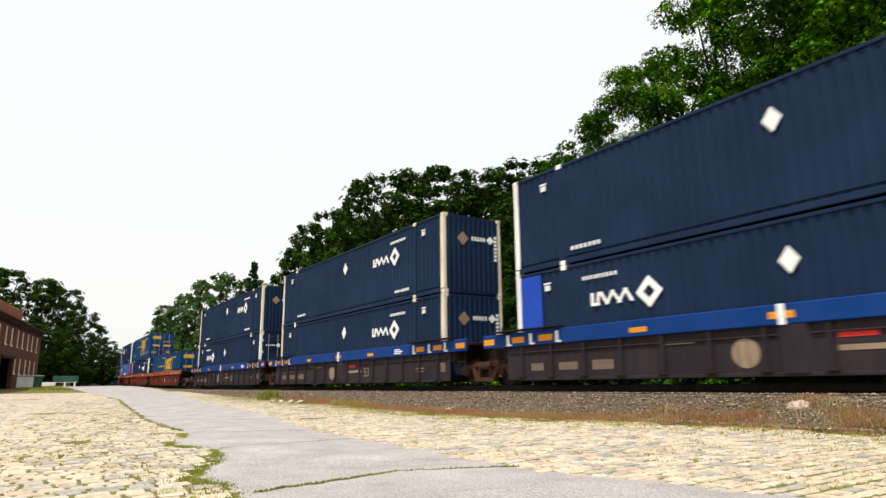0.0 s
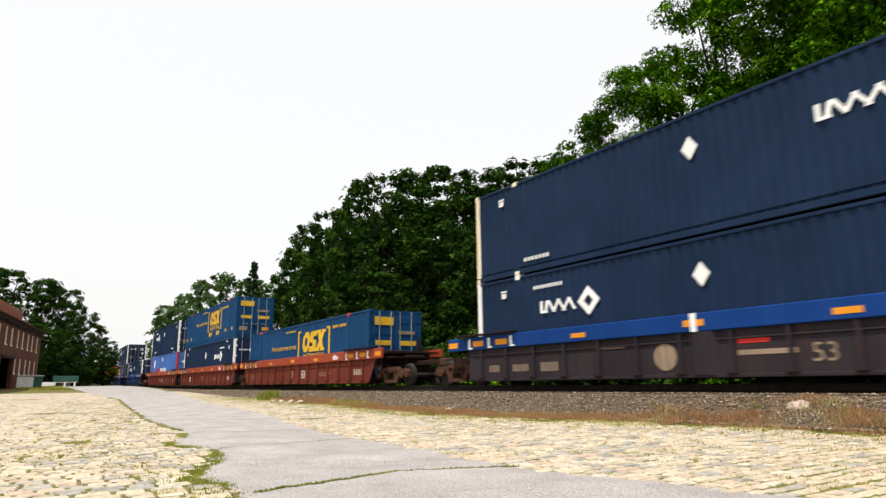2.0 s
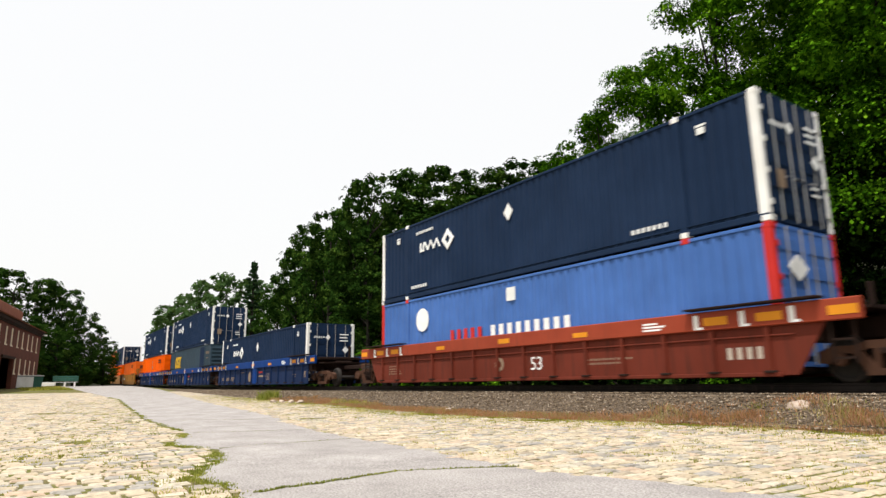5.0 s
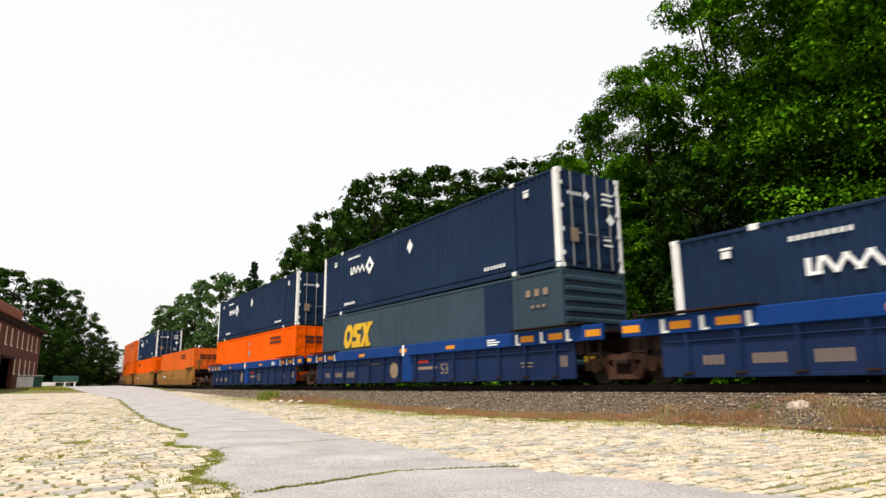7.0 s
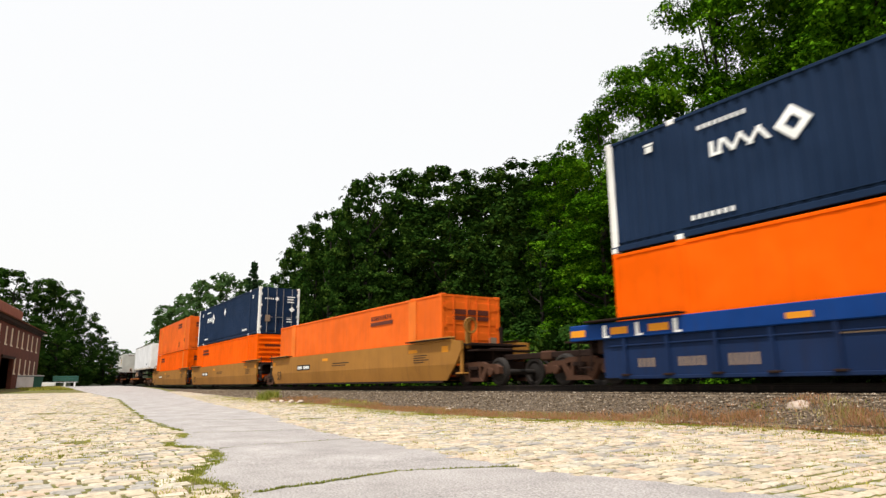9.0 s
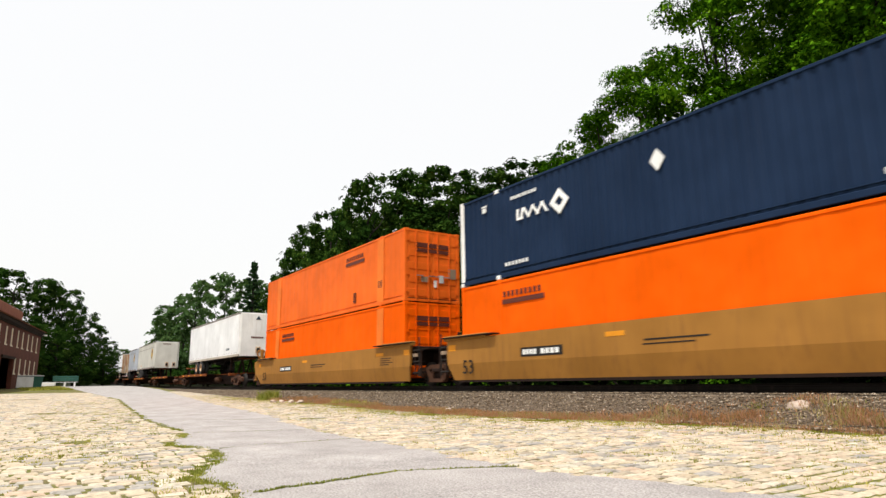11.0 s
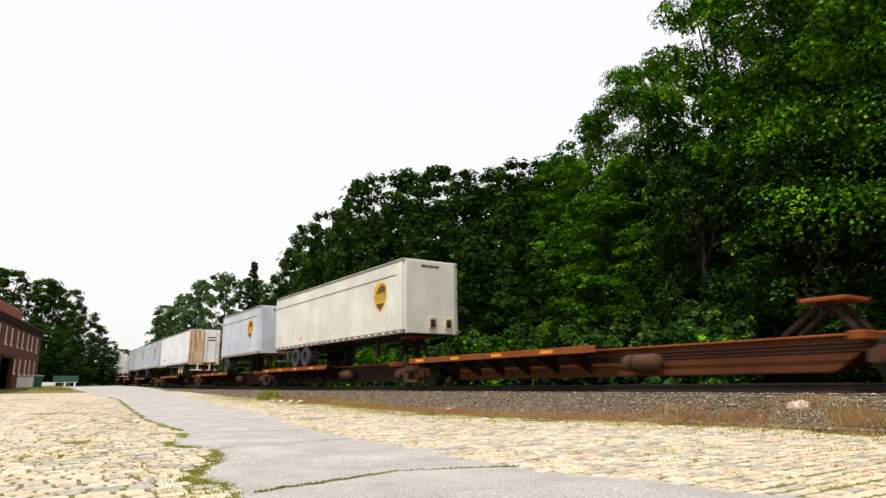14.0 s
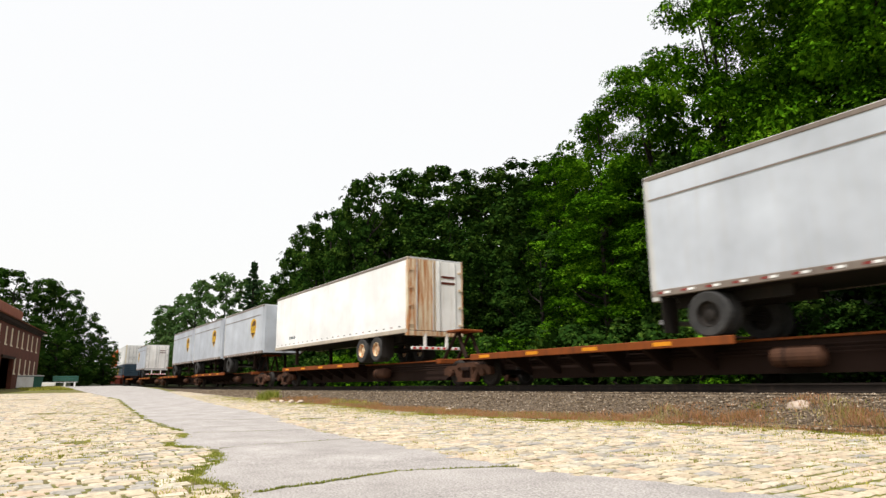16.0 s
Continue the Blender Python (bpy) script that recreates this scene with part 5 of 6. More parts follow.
# ---- woods ----
def leaf_sprays(name, mat, clumps, sprays, per, leaf, seed, flat=0.75, core=30, inner=1.8):
    """Clumps of drooping sprays: leaves lie nearly level on each spray, and larger ones fill the shaded inside."""
    rng = np.random.RandomState(seed)
    C = np.array(clumps)
    w = C[:, 3] ** 2
    pick = rng.choice(len(C), size=sprays, p=w / w.sum())
    d = rng.normal(size=(sprays, 3))
    d[:, 2] = np.where(rng.rand(sprays) < 0.8, np.abs(d[:, 2]), d[:, 2])
    d /= np.linalg.norm(d, axis=1)[:, None]
    r = C[pick, 3]
    c = C[pick, :3] + d * (r * (0.6 + 0.5 * rng.rand(sprays)))[:, None] * np.array([1, 1, flat])
    nsp = d * np.array([0.75, 0.75, 0.4]) + np.array([0, 0, 0.75]) + rng.normal(size=(sprays, 3)) * 0.22
    nsp /= np.linalg.norm(nsp, axis=1)[:, None]
    u = np.cross(nsp, rng.normal(size=(sprays, 3)))
    u /= np.linalg.norm(u, axis=1)[:, None]
    q = np.cross(nsp, u)
    rs = r * (0.26 + 0.22 * rng.rand(sprays))
    k = np.repeat(np.arange(sprays), per)
    n = len(k)
    rho, phi = np.sqrt(rng.rand(n)) * rs[k], rng.rand(n) * 6.2832
    P = c[k] + u[k] * (rho * np.cos(phi))[:, None] + q[k] * (rho * np.sin(phi))[:, None] * 0.8
    P += nsp[k] * (rng.normal(size=n) * 0.13 * rs[k])[:, None]
    P[:, 2] -= 0.55 * rho * rho / rs[k]
    nrm = nsp[k] + rng.normal(size=(n, 3)) * 0.38
    s = leaf * (0.6 + 0.8 * rng.rand(n))
    kc = np.repeat(np.arange(len(C)), core)
    m = len(kc)
    di = rng.normal(size=(m, 3))
    di /= np.linalg.norm(di, axis=1)[:, None]
    P = np.concatenate([P, C[kc, :3] + di * (C[kc, 3] * 0.62 * rng.rand(m) ** 0.5)[:, None] * np.array([1, 1, flat])])
    nrm = np.concatenate([nrm, rng.normal(size=(m, 3))])
    s = np.concatenate([s, leaf * (inner + 0.8 * rng.rand(m))])
    nrm /= np.linalg.norm(nrm, axis=1)[:, None]
    n += m
    a = np.cross(nrm, rng.normal(size=(n, 3)))
    a /= np.linalg.norm(a, axis=1)[:, None]
    b, s = np.cross(nrm, a), s[:, None]
    V = np.stack([P - a * s * 0.55, P - b * s * 0.46 + nrm * s * 0.1, P + a * s * 0.65, P + b * s * 0.46 + nrm * s * 0.1], 1).reshape(-1, 3)
    me = bpy.data.meshes.new(name)
    me.vertices.add(len(V))
    me.vertices.foreach_set("co", V.astype(np.float32).ravel())
    me.loops.add(n * 4)
    me.loops.foreach_set("vertex_index", np.arange(n * 4, dtype=np.int32))
    me.polygons.add(n)
    me.polygons.foreach_set("loop_start", np.arange(0, n * 4, 4, dtype=np.int32))
    me.update(calc_edges=True)
    me.materials.append(mat)
    return me


def broadleaf(label, mat, seed, sprays, per, leaf, n, wide, low, size, flat=0.7, peak=1.0, core=36, inner=1.7):
    """A tree ten metres high: tapered trunk, limbs, and a crown of many leafy clumps. Scale it by its pose."""
    rng = random.Random(seed)
    th = thing("tree", label, "tree", "woods behind the track")
    tr = Shape()
    pts = [(0, 0, -0.4)]
    for k in range(1, 6):
        pts.append((pts[-1][0] + rng.uniform(-0.10, 0.10), pts[-1][1] + rng.uniform(-0.10, 0.10), 1.6 * k))
    for k in range(5):
        tr.tube(pts[k], pts[k + 1], 0.20 - 0.035 * k, 0.165 - 0.035 * k, 9)
    part("trunk", tr, BARK, th)
    clumps = []
    for k in range(n):
        a, w = rng.random() * 6.283, (k + rng.random()) / n
        r = rng.uniform(*size) * (1.1 - 0.35 * w)
        rim = wide * 10 * max(0.06, math.sin(math.pi * (0.12 + 0.76 * w) ** peak)) ** 0.6
        q = max(0.0, rim - 0.7 * r) * (rng.uniform(0.7, 1.08) if k % 3 else rng.uniform(0.1, 0.7))
        clumps.append((math.cos(a) * q, math.sin(a) * q, min(10 * (low + (1 - low) * w), 10.0 - 0.7 * r), r))
    for cx, cy, cz, r in clumps[::max(1, n // 14)]:
        z = min(7.8, max(1.2, cz - 1.0 - 0.4 * math.hypot(cx, cy)))
        base = (pts[min(5, int(z / 1.6))][0], pts[min(5, int(z / 1.6))][1], z)
        mid = (base[0] + 0.55 * (cx - base[0]) + rng.uniform(-0.1, 0.1), base[1] + 0.55 * (cy - base[1]), base[2] + 0.45 * (cz - base[2]) - 0.1)
        part("limb", Shape().tube(base, mid, 0.06, 0.04, 6).tube(mid, (cx, cy, cz), 0.04, 0.012, 6), BARK, th)
    part("crown", leaf_sprays("crown", mat, clumps, sprays, per, leaf, seed, flat, core, inner), mat, th)
    return th


def conifer(label, seed):
    rng = random.Random(seed)
    th = thing("tree", label, "conifer", "woods behind the track")
    part("trunk", Shape().tube((0, 0, -0.4), (0, 0, 9.8), 0.2, 0.03, 9), BARK, th)
    clumps = []
    for k in range(110):
        z = 1.2 + 8.6 * k / 110
        rm = 1.9 * (1 - (z - 1.2) / 8.9) + 0.05
        a = k * 2.4
        q = rng.uniform(0.35, 1.0)
        clumps.append((math.cos(a) * rm * q, math.sin(a) * rm * q, z - 0.2 * q, 0.15 + 0.36 * (1 - z / 10)))
    part("crown", leaf_sprays("crown", NEEDLE, clumps, 900, 14, 0.11, seed, 0.45), NEEDLE, th)
    return th


def bush(label, mat, seed):
    """A shrub about two metres high."""
    rng = random.Random(seed)
    th = thing("shrub", label, "shrub", "shrubs by the track")
    clumps = [(rng.uniform(-1.2, 1.2), rng.uniform(-0.8, 0.8), rng.uniform(0.25, 1.55), rng.uniform(0.35, 0.62)) for _ in range(18)]
    for c in clumps[:5]:
        part("stem", Shape().tube((c[0] * 0.2, c[1] * 0.2, -0.15), c[:3], 0.03, 0.01, 5), BARK, th)
    part("leaves", leaf_sprays("leaves", mat, clumps, 130, 28, 0.075, seed, 0.75, 10), mat, th)
    return th


WIDE = {"t": 0.24, "m": 0.20, "d": 0.28, "f": 0.26, "c": 0.20}


def build_woods():
    kinds = {"t": [broadleaf("high maple with overhanging bright green boughs", LEAF, s, 2300, 42, 0.046, 130, 0.24, 0.20, (0.46, 0.92), 0.62, 0.8, 130, 1.3) for s in (15, 16)],
             "m": [broadleaf("tall leafy maple with bright green leaves", LEAF, s, 1500, 38, 0.056, 100, 0.20, 0.08, (0.42, 0.80), 0.7, 0.9, 80, 1.3) for s in (11, 12)],
             "d": [broadleaf("dense oak with dark green leaves", LEAFDARK, s, 640, 25, 0.096, 120, 0.28, 0.05, (0.5, 0.95), 0.82, 1.0, 60, 1.4) for s in (21, 22, 23)],
             "f": [broadleaf("distant woodland tree with green leaves paled for haze", LEAFFAR, s, 420, 24, 0.13, 80, 0.26, 0.04, (0.5, 1.0), 0.8) for s in (31, 32)],
             "c": [conifer("dark conical pine above the woods", 41)]}
    spots = [  # kind, x, y, top height, crown radius
        ("t", -8.5, 24.2, 24.5, 5.5), ("t", -3.4, 23.4, 24, 5.6), ("t", 3.0, 24.2, 24, 5.8), ("t", -11.4, 27.0, 22.6, 4.2), ("m", -14.7, 24.6, 19.7, 3.2), ("m", -18.4, 24.6, 16.4, 3.0),
        ("m", -21.6, 24.6, 14.8, 2.8), ("m", -24.9, 25.4, 13.6, 2.9), ("m", -19.6, 22.2, 9.4, 2.9), ("d", -14.8, 22.6, 10.0, 2.8),
        ("d", -28.5, 26.6, 13.2, 3.9), ("d", -24.5, 23.0, 8.8, 2.9), ("d", -10.6, 23.0, 8.8, 2.9), ("d", -5.6, 23.2, 9.0, 3.0), ("d", -10.5, 29, 21.0, 4.6), ("d", -6.0, 28, 19.0, 4.6), ("d", -0.5, 27.6, 19.0, 4.6), ("d", -16.5, 28.4, 16.0, 4.4), ("d", 4.5, 27, 14, 4.6), ("d", -21.5, 28.5, 13.0, 4.2),
        ("d", -33.0, 31.0, 17.4, 5.0), ("d", -40.0, 34.5, 17.0, 6.0), ("d", -50.5, 31.0, 17.6, 6.0), ("d", -29.5, 34.5, 15.6, 6.0), ("d", -37.6, 30.2, 17.2, 4.8), ("d", -43.0, 29.5, 18.8, 5.0), ("d", -48.4, 27.4, 20.2, 5.0), ("d", -39.5, 26.8, 14.6, 4.4),
        ("d", -45.6, 23.2, 17.4, 3.4), ("d", -50.0, 22.2, 16.2, 3.2), ("d", -36.5, 24.8, 11.8, 4.0), ("d", -30.8, 25.0, 10.8, 3.6), ("d", -55.5, 27.5, 17.2, 4.6), ("d", -54, 22.4, 15.4, 3.2), ("d", -60.5, 23.2, 14.4, 3.3),
        ("d", -43, 22.4, 9.4, 3.4), ("d", -62, 28.5, 15.8, 4.4), ("d", -70, 30.5, 16.6, 4.3), ("f", -77, 30.5, 17.2, 4.8), ("d", -72.0, 25.6, 12.4, 3.4),
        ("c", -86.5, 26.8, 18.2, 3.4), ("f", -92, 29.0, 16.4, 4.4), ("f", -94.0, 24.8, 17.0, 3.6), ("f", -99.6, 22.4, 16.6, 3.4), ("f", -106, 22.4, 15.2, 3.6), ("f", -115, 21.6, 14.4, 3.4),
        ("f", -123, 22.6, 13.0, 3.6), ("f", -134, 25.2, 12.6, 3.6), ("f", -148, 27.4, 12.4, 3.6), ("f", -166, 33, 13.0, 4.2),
        ("d", -66, 35, 18, 5.0), ("d", -2, 33, 22, 6.0), ("d", -84, 24.5, 7.5, 2.5)]
    left = [("d", -98, -4.5, 15.6, 4.4), ("d", -102, -0.6, 16.6, 4.6), ("d", -104, 2.6, 16.0, 4.2), ("d", -105, 5.4, 14.8, 3.7), ("d", -107, 7.8, 12.8, 3.3), ("d", -109, 10.0, 10.2, 2.8), ("d", -112, 12.2, 8.0, 2.4), ("d", -108, -10, 16, 5.0), ("d", -96, 1.6, 9.0, 3.1), ("d", -99, 5.0, 8.4, 3.0),
            ("d", -103, 8.4, 6.6, 2.6), ("d", -107, 11.8, 5.4, 2.3), ("d", -94, -1.5, 8.0, 2.7), ("f", -150, 14, 7, 3.0), ("f", -230, 30, 13, 6.0)]
    count, later = {}, []
    for kind, x, y, top, reach in spots + left:
        i = count.get(kind, 0)
        count[kind] = i + 1
        src = kinds[kind][i % len(kinds[kind])]
        z = land(x, y)
        s, h = (top - z) / 10.0, reach / (10 * WIDE[kind])
        m = Matrix.LocRotScale((x, y, z), Euler((0, 0, i * 2.1)), (h, h, s))
        if i < len(kinds[kind]):
            later.append((src, m))
        else:
            copy_thing(src, m)
    shrubs = [bush("leafy green shrub on the bank", LEAF, 51), bush("dark leafy shrub under the trees", LEAFDARK, 52)]
    rng, n = random.Random(8), [0, 0]
    for k in range(58):
        x = -4 - 1.75 * k + rng.uniform(-0.6, 0.6)
        b = 0 if rng.random() < (0.55 if -40 < x < -19 else 0.1) else 1
        y = TRACK_Y + bend(x)[0] + rng.uniform(5.2, 8.2)
        if x > -13:
            continue
        s = rng.uniform(1.5, 2.3) if -30 < x < -17 else rng.uniform(0.9, 1.75)
        m = Matrix.LocRotScale((x, y, land(x, y)), Euler((0, 0, rng.random() * 6)), (s * 1.15, s * 1.15, s))
        if n[b] == 0:
            later.append((shrubs[b], m))
        else:
            copy_thing(shrubs[b], m)
        n[b] += 1
    for src, m in later:
        src.matrix_basis = m


# ---- the brick building, bench and small things by the path ----
BRICK = grainy("red_brick", [(0.3, (0.058, 0.018, 0.011)), (0.5, (0.10, 0.029, 0.017)), (0.7, (0.15, 0.045, 0.025))], 1.2, 0.9, 0.4, 0.01, fine=35)
ROOFRED = grainy("red_roof_tile", [(0.3, (0.16, 0.05, 0.026)), (0.7, (0.30, 0.10, 0.05))], 1.5, 0.85, 0.4, 0.01, fine=20)
GLASS = painted("window_glass", (0.22, 0.24, 0.26), amount=0.1, rough=0.12, spec=0.8)
GREENPAINT = painted("green_paint", (0.03, 0.10, 0.075), amount=0.3)
STONE = grainy("pale_field_stone", [(0.3, (0.28, 0.20, 0.15)), (0.7, (0.58, 0.47, 0.38))], 5, 0.9, 0.6, 0.02)


def build_depot():
    """Long two-storey brick block; its wall towards the track runs from (-50, -3.4) to (-84, 2.95)."""
    a, b = Vector((-50.0, -3.4)), Vector((-83.0, 2.62))
    d = (b - a).normalized()
    ang = math.degrees(math.atan2(d.y, d.x))
    length = (b - a).length
    base = 0.68
    th = thing("depot_building", "two-storey red brick building with white windows", "building")
    th.matrix_basis = pose(a.x, a.y, base, 0, 0, ang)
    H = 6.15
    # own axes: x along the wall, +y away from the track side (wall's outer face at y = 0, body towards +y)
    wall = Shape()
    y0, y1 = 0.0, 0.35
    cols = [c for k in range(7) for c in (1.5 + 5.0 * k, 3.8 + 5.0 * k) if c < length - 0.8]
    rows = [(1.5, 2.9), (3.9, 5.4)]
    door0, door1 = 15.5, 20.7
    xs = sorted({0.0, length, door0, door1, *[c - 0.42 for c in cols], *[c + 0.42 for c in cols]})
    for xa, xb in zip(xs, xs[1:]):
        mid = (xa + xb) / 2
        if any(abs(mid - c) < 0.3 for c in cols):
            zs = [0.0, rows[0][0], rows[0][1], rows[1][0], rows[1][1], H]
            for k in (0, 2, 4):
                if door0 < mid < door1 and k == 0:
                    continue
                wall.box(xa, xb, y0, y1, max(zs[k], 2.75) if door0 < mid < door1 else zs[k], zs[k + 1])
        else:
            wall.box(xa, xb, y0, y1, 2.75 if door0 < mid < door1 else 0, H)
    wall.box(0, 0.35, y1, 11, 0, H).box(length - 0.35, length, y1, 11, 0, H).box(0, length, 11, 11.35, 0, H)
    part("wall", wall, BRICK, th)
    for c in cols:
        for za, zb in rows:
            if door0 - 0.5 < c < door1 + 0.5 and za < 2.8:
                continue
            w = part("window", Shape().box(c - 0.42, c + 0.42, y0 + 0.14, y0 + 0.16, za, zb), GLASS, th)
            fr = Shape()
            for xa, xb, zc, zd in ((c - 0.42, c - 0.33, za, zb), (c + 0.33, c + 0.42, za, zb), (c - 0.06, c + 0.06, za, zb), (c - 0.33, c + 0.33, za, za + 0.1), (c - 0.33, c + 0.33, zb - 0.1, zb), (c - 0.33, c + 0.33, (za + zb) / 2 - 0.05, (za + zb) / 2 + 0.05)):
                fr.box(xa, xb, y0 + 0.04, y0 + 0.13, zc, zd)
            part("frame", fr, CREAM, w, "cream sash frame")
            part("sill", Shape().box(c - 0.5, c + 0.5, y0 - 0.03, y0 + 0.12, za - 0.09, za), CREAM, w)
    part("cornice", Shape().box(-0.2, length + 0.25, -0.28, 0.05, H - 0.32, H).box(-0.2, length + 0.25, -0.16, 0.05, H - 0.5, H - 0.32), RUSTSHADE, th, "dark painted eave cornice")
    rf = Shape()
    e = 0.5
    rf.v = [(-e, -e, H), (length + e, -e, H), (length + e, 11.8, H), (-e, 11.8, H), (5, 5.6, H + 1.5), (length - 5, 5.6, H + 1.5)]
    rf.f = [(0, 1, 5, 4), (1, 2, 5), (2, 3, 4, 5), (3, 0, 4), (3, 2, 1, 0)]
    part("roof", rf, ROOFRED, th)
    part("parapet", Shape().box(1.0, 22.0, -0.05, 0.4, H, H + 1.05, 0.05), ROOFRED, th, "raised terracotta parapet")
    dr = part("door", Shape().box(15.5, 17.0, 0.30, 0.36, 0, 2.75), BLACKSTEEL, th, "dark sliding door leaf, half open")
    part("floor_slab", Shape().box(0.4, length - 0.4, 0.36, 10.9, -0.1, 0.02), BLACKSTEEL, th)
    part("door_head", Shape().box(15.4, 20.8, -0.12, 0.02, 2.75, 2.95), RUSTSHADE, dr)
    part("wall_lamp", Shape().box(length - 0.5, length - 0.42, -0.45, 0.0, H - 0.35, H - 0.29).box(length - 0.6, length - 0.32, -0.62, -0.36, H - 0.42, H - 0.28, 0.02), WHITEPAINT, th, "white wall lamp on a short arm")
    skip = thing("dumpster", "green and white waste skip against the brick wall", "dumpster")
    skip.matrix_basis = pose(-73.5, 1.75, land(-73.5, 1.75) - 0.02, 0, 0, 90)
    part("bin", Shape().prism([(-1.0, 0.0), (1.0, 0.0), (1.15, 1.15), (-1.15, 1.15)], -0.6, 0.6), GREENPAINT, skip)
    part("panel", Shape().box(-1.15, 0.35, -0.70, -0.64, 0.08, 1.1, 0.01), WHITEPAINT, skip, "white front board of the bin")
    part("rim", Shape().box(-1.2, 1.2, -0.7, 0.7, 1.15, 1.25, 0.02), ALU, skip)


def build_bench():
    x, y = -90.5, 5.85
    th = thing("bench", "green slatted bench on white concrete legs", "bench")
    th.matrix_basis = pose(x, y, land(x, y) - 0.02, 0, 0, 80) @ Matrix.Diagonal((0.8, 0.8, 0.85, 1))
    for dx in (-1.3, 0, 1.3):
        part("leg", Shape().box(dx - 0.09, dx + 0.09, -0.35, 0.35, 0, 0.62, 0.02), WHITEPAINT, th)
    for k in range(3):
        part("seat_slat", Shape().box(-1.7, 1.7, -0.34 + 0.24 * k, -0.14 + 0.24 * k, 0.62, 0.70, 0.01), ALU, th)
    for k in range(3):
        part("back_slat", Shape().box(-1.7, 1.7, 0.32, 0.38, 0.85 + 0.24 * k, 1.05 + 0.24 * k, 0.01), GREENPAINT, th)
    for dx in (-1.3, 0, 1.3):
        part("back_post", Shape().box(dx - 0.05, dx + 0.05, 0.36, 0.44, 0.55, 1.6, 0.01), GREENPAINT, th)
    rl = thing("low_wall", "low pale concrete wall under the dark trees", "wall")
    rl.matrix_basis = pose(-92, 2.7, land(-92, 2.7) - 0.05, 0, 0, 80)
    part("block", Shape().box(-2.2, 2.2, -0.2, 0.2, 0, 0.6, 0.03), WHITEPAINT, rl)


def build_house():
    th = thing("house", "small red house with a pale orange roof among the trees", "house")
    x, y = -80.0, 28.8
    th.matrix_basis = pose(x, y, 2.0, 0, 0, 25)
    part("wall", Shape().box(-1.7, 1.7, -2, 2, -1.0, 3.4), BRICK, th)
    rf = Shape()
    rf.v = [(-2.0, -2.3, 3.4), (2.0, -2.3, 3.4), (2.0, 2.3, 3.4), (-2.0, 2.3, 3.4), (0, -2.3, 4.9), (0, 2.3, 4.9)]
    rf.f = [(0, 1, 4), (1, 2, 5, 4), (2, 3, 5), (3, 0, 4, 5), (3, 2, 1, 0)]
    part("roof", rf, painted("pale_orange_roof", (0.62, 0.33, 0.22), amount=0.2), th)
    for dy in (-1.1, 0.2, 1.3):
        part("window", Shape().box(1.69, 1.74, dy - 0.3, dy + 0.3, 1.4, 2.8), WHITEPAINT, th)
    for dx in (-0.8, 0.6):
        part("window", Shape().box(dx - 0.3, dx + 0.3, -2.04, -1.99, 1.4, 2.8), WHITEPAINT, th)
    part("eave", Shape().box(-2.0, 2.0, -2.32, 2.32, 3.22, 3.42), WHITEPAINT, th)


def build_wire():
    ends = [(-13.0, 24.0), (-37.0, 26.6)]
    for x, y in ends:
        th = thing("utility_pole", "weathered grey wooden pole hidden among the trees", "utility pole", "poles behind the track")
        th.matrix_basis = pose(x, y, land(x, y) - 0.3)
        part("mast", Shape().tube((0, 0, 0), (0, 0, 4.4), 0.13, 0.10, 10), BARK, th)
        part("insulator", Shape().turned([(0.03, 0), (0.05, 0.03), (0.05, 0.08), (0.02, 0.12)], (0, -0.1, 4.25), "z", 10), ALU, th)
    wire = Shape()
    (xa, ya), (xb, yb) = ends
    za, zb = land(xa, ya) + 3.95, land(xb, yb) + 3.95
    pts = [(xa + (xb - xa) * k / 10, ya - 0.1 + (yb - ya) * k / 10, za + (zb - za) * k / 10 - 0.5 * (1 - (k / 5 - 1) ** 2)) for k in range(11)]
    for a, b in zip(pts, pts[1:]):
        wire.tube(a, b, 0.022, n=6)
    tagged(new("utility_wire", wire.mesh("utility_wire", ALU)), "pale sagging wire strung between two poles", "wire")


def rock(name, label, x, y, z, s, seed):
    bm = bmesh.new()
    bmesh.ops.create_icosphere(bm, subdivisions=3, radius=1)
    for v in bm.verts:
        k = 1 + 0.32 * noise.noise(v.co * 1.3 + Vector((seed, 0, 0))) + 0.08 * noise.noise(v.co * 5)
        v.co = Vector((v.co.x * s[0] * k, v.co.y * s[1] * k, v.co.z * s[2] * k))
    sh = Shape()
    sh.add_bm(bm)
    ob = new(name, sh.mesh(name, STONE, True))
    ob.matrix_basis = pose(x, y, z)
    tagged(ob, label, "stone")


def blades(name, label, spots, mat, lo, hi, seed, wide=1.0):
    """Grass: spots of (x, y, z, spread, count)."""
    rng = random.Random(seed)
    v, f = [], []
    for x, y, z, spread, n in spots:
        for _ in range(n):
            px, py = x + rng.gauss(0, spread), y + rng.gauss(0, spread)
            h, a, w = rng.uniform(lo, hi), rng.random() * 6.283, wide * rng.uniform(0.004, 0.010)
            lx, ly = rng.gauss(0, 0.4) * h, rng.gauss(0, 0.4) * h
            c, s = math.cos(a) * w, math.sin(a) * w
            i = len(v)
            v += [(px - c, py - s, z - 0.01), (px + c, py + s, z - 0.01), (px + lx * 0.5 + c * 0.7, py + ly * 0.5 + s * 0.7, z + h * 0.6), (px + lx * 0.5 - c * 0.7, py + ly * 0.5 - s * 0.7, z + h * 0.6), (px + lx, py + ly, z + h)]
            f += [(i, i + 1, i + 2, i + 3), (i + 3, i + 2, i + 4)]
    ob = new(name, raw_mesh(name, v, f, mat))
    tagged(ob, label, "grass", kind="stuff")


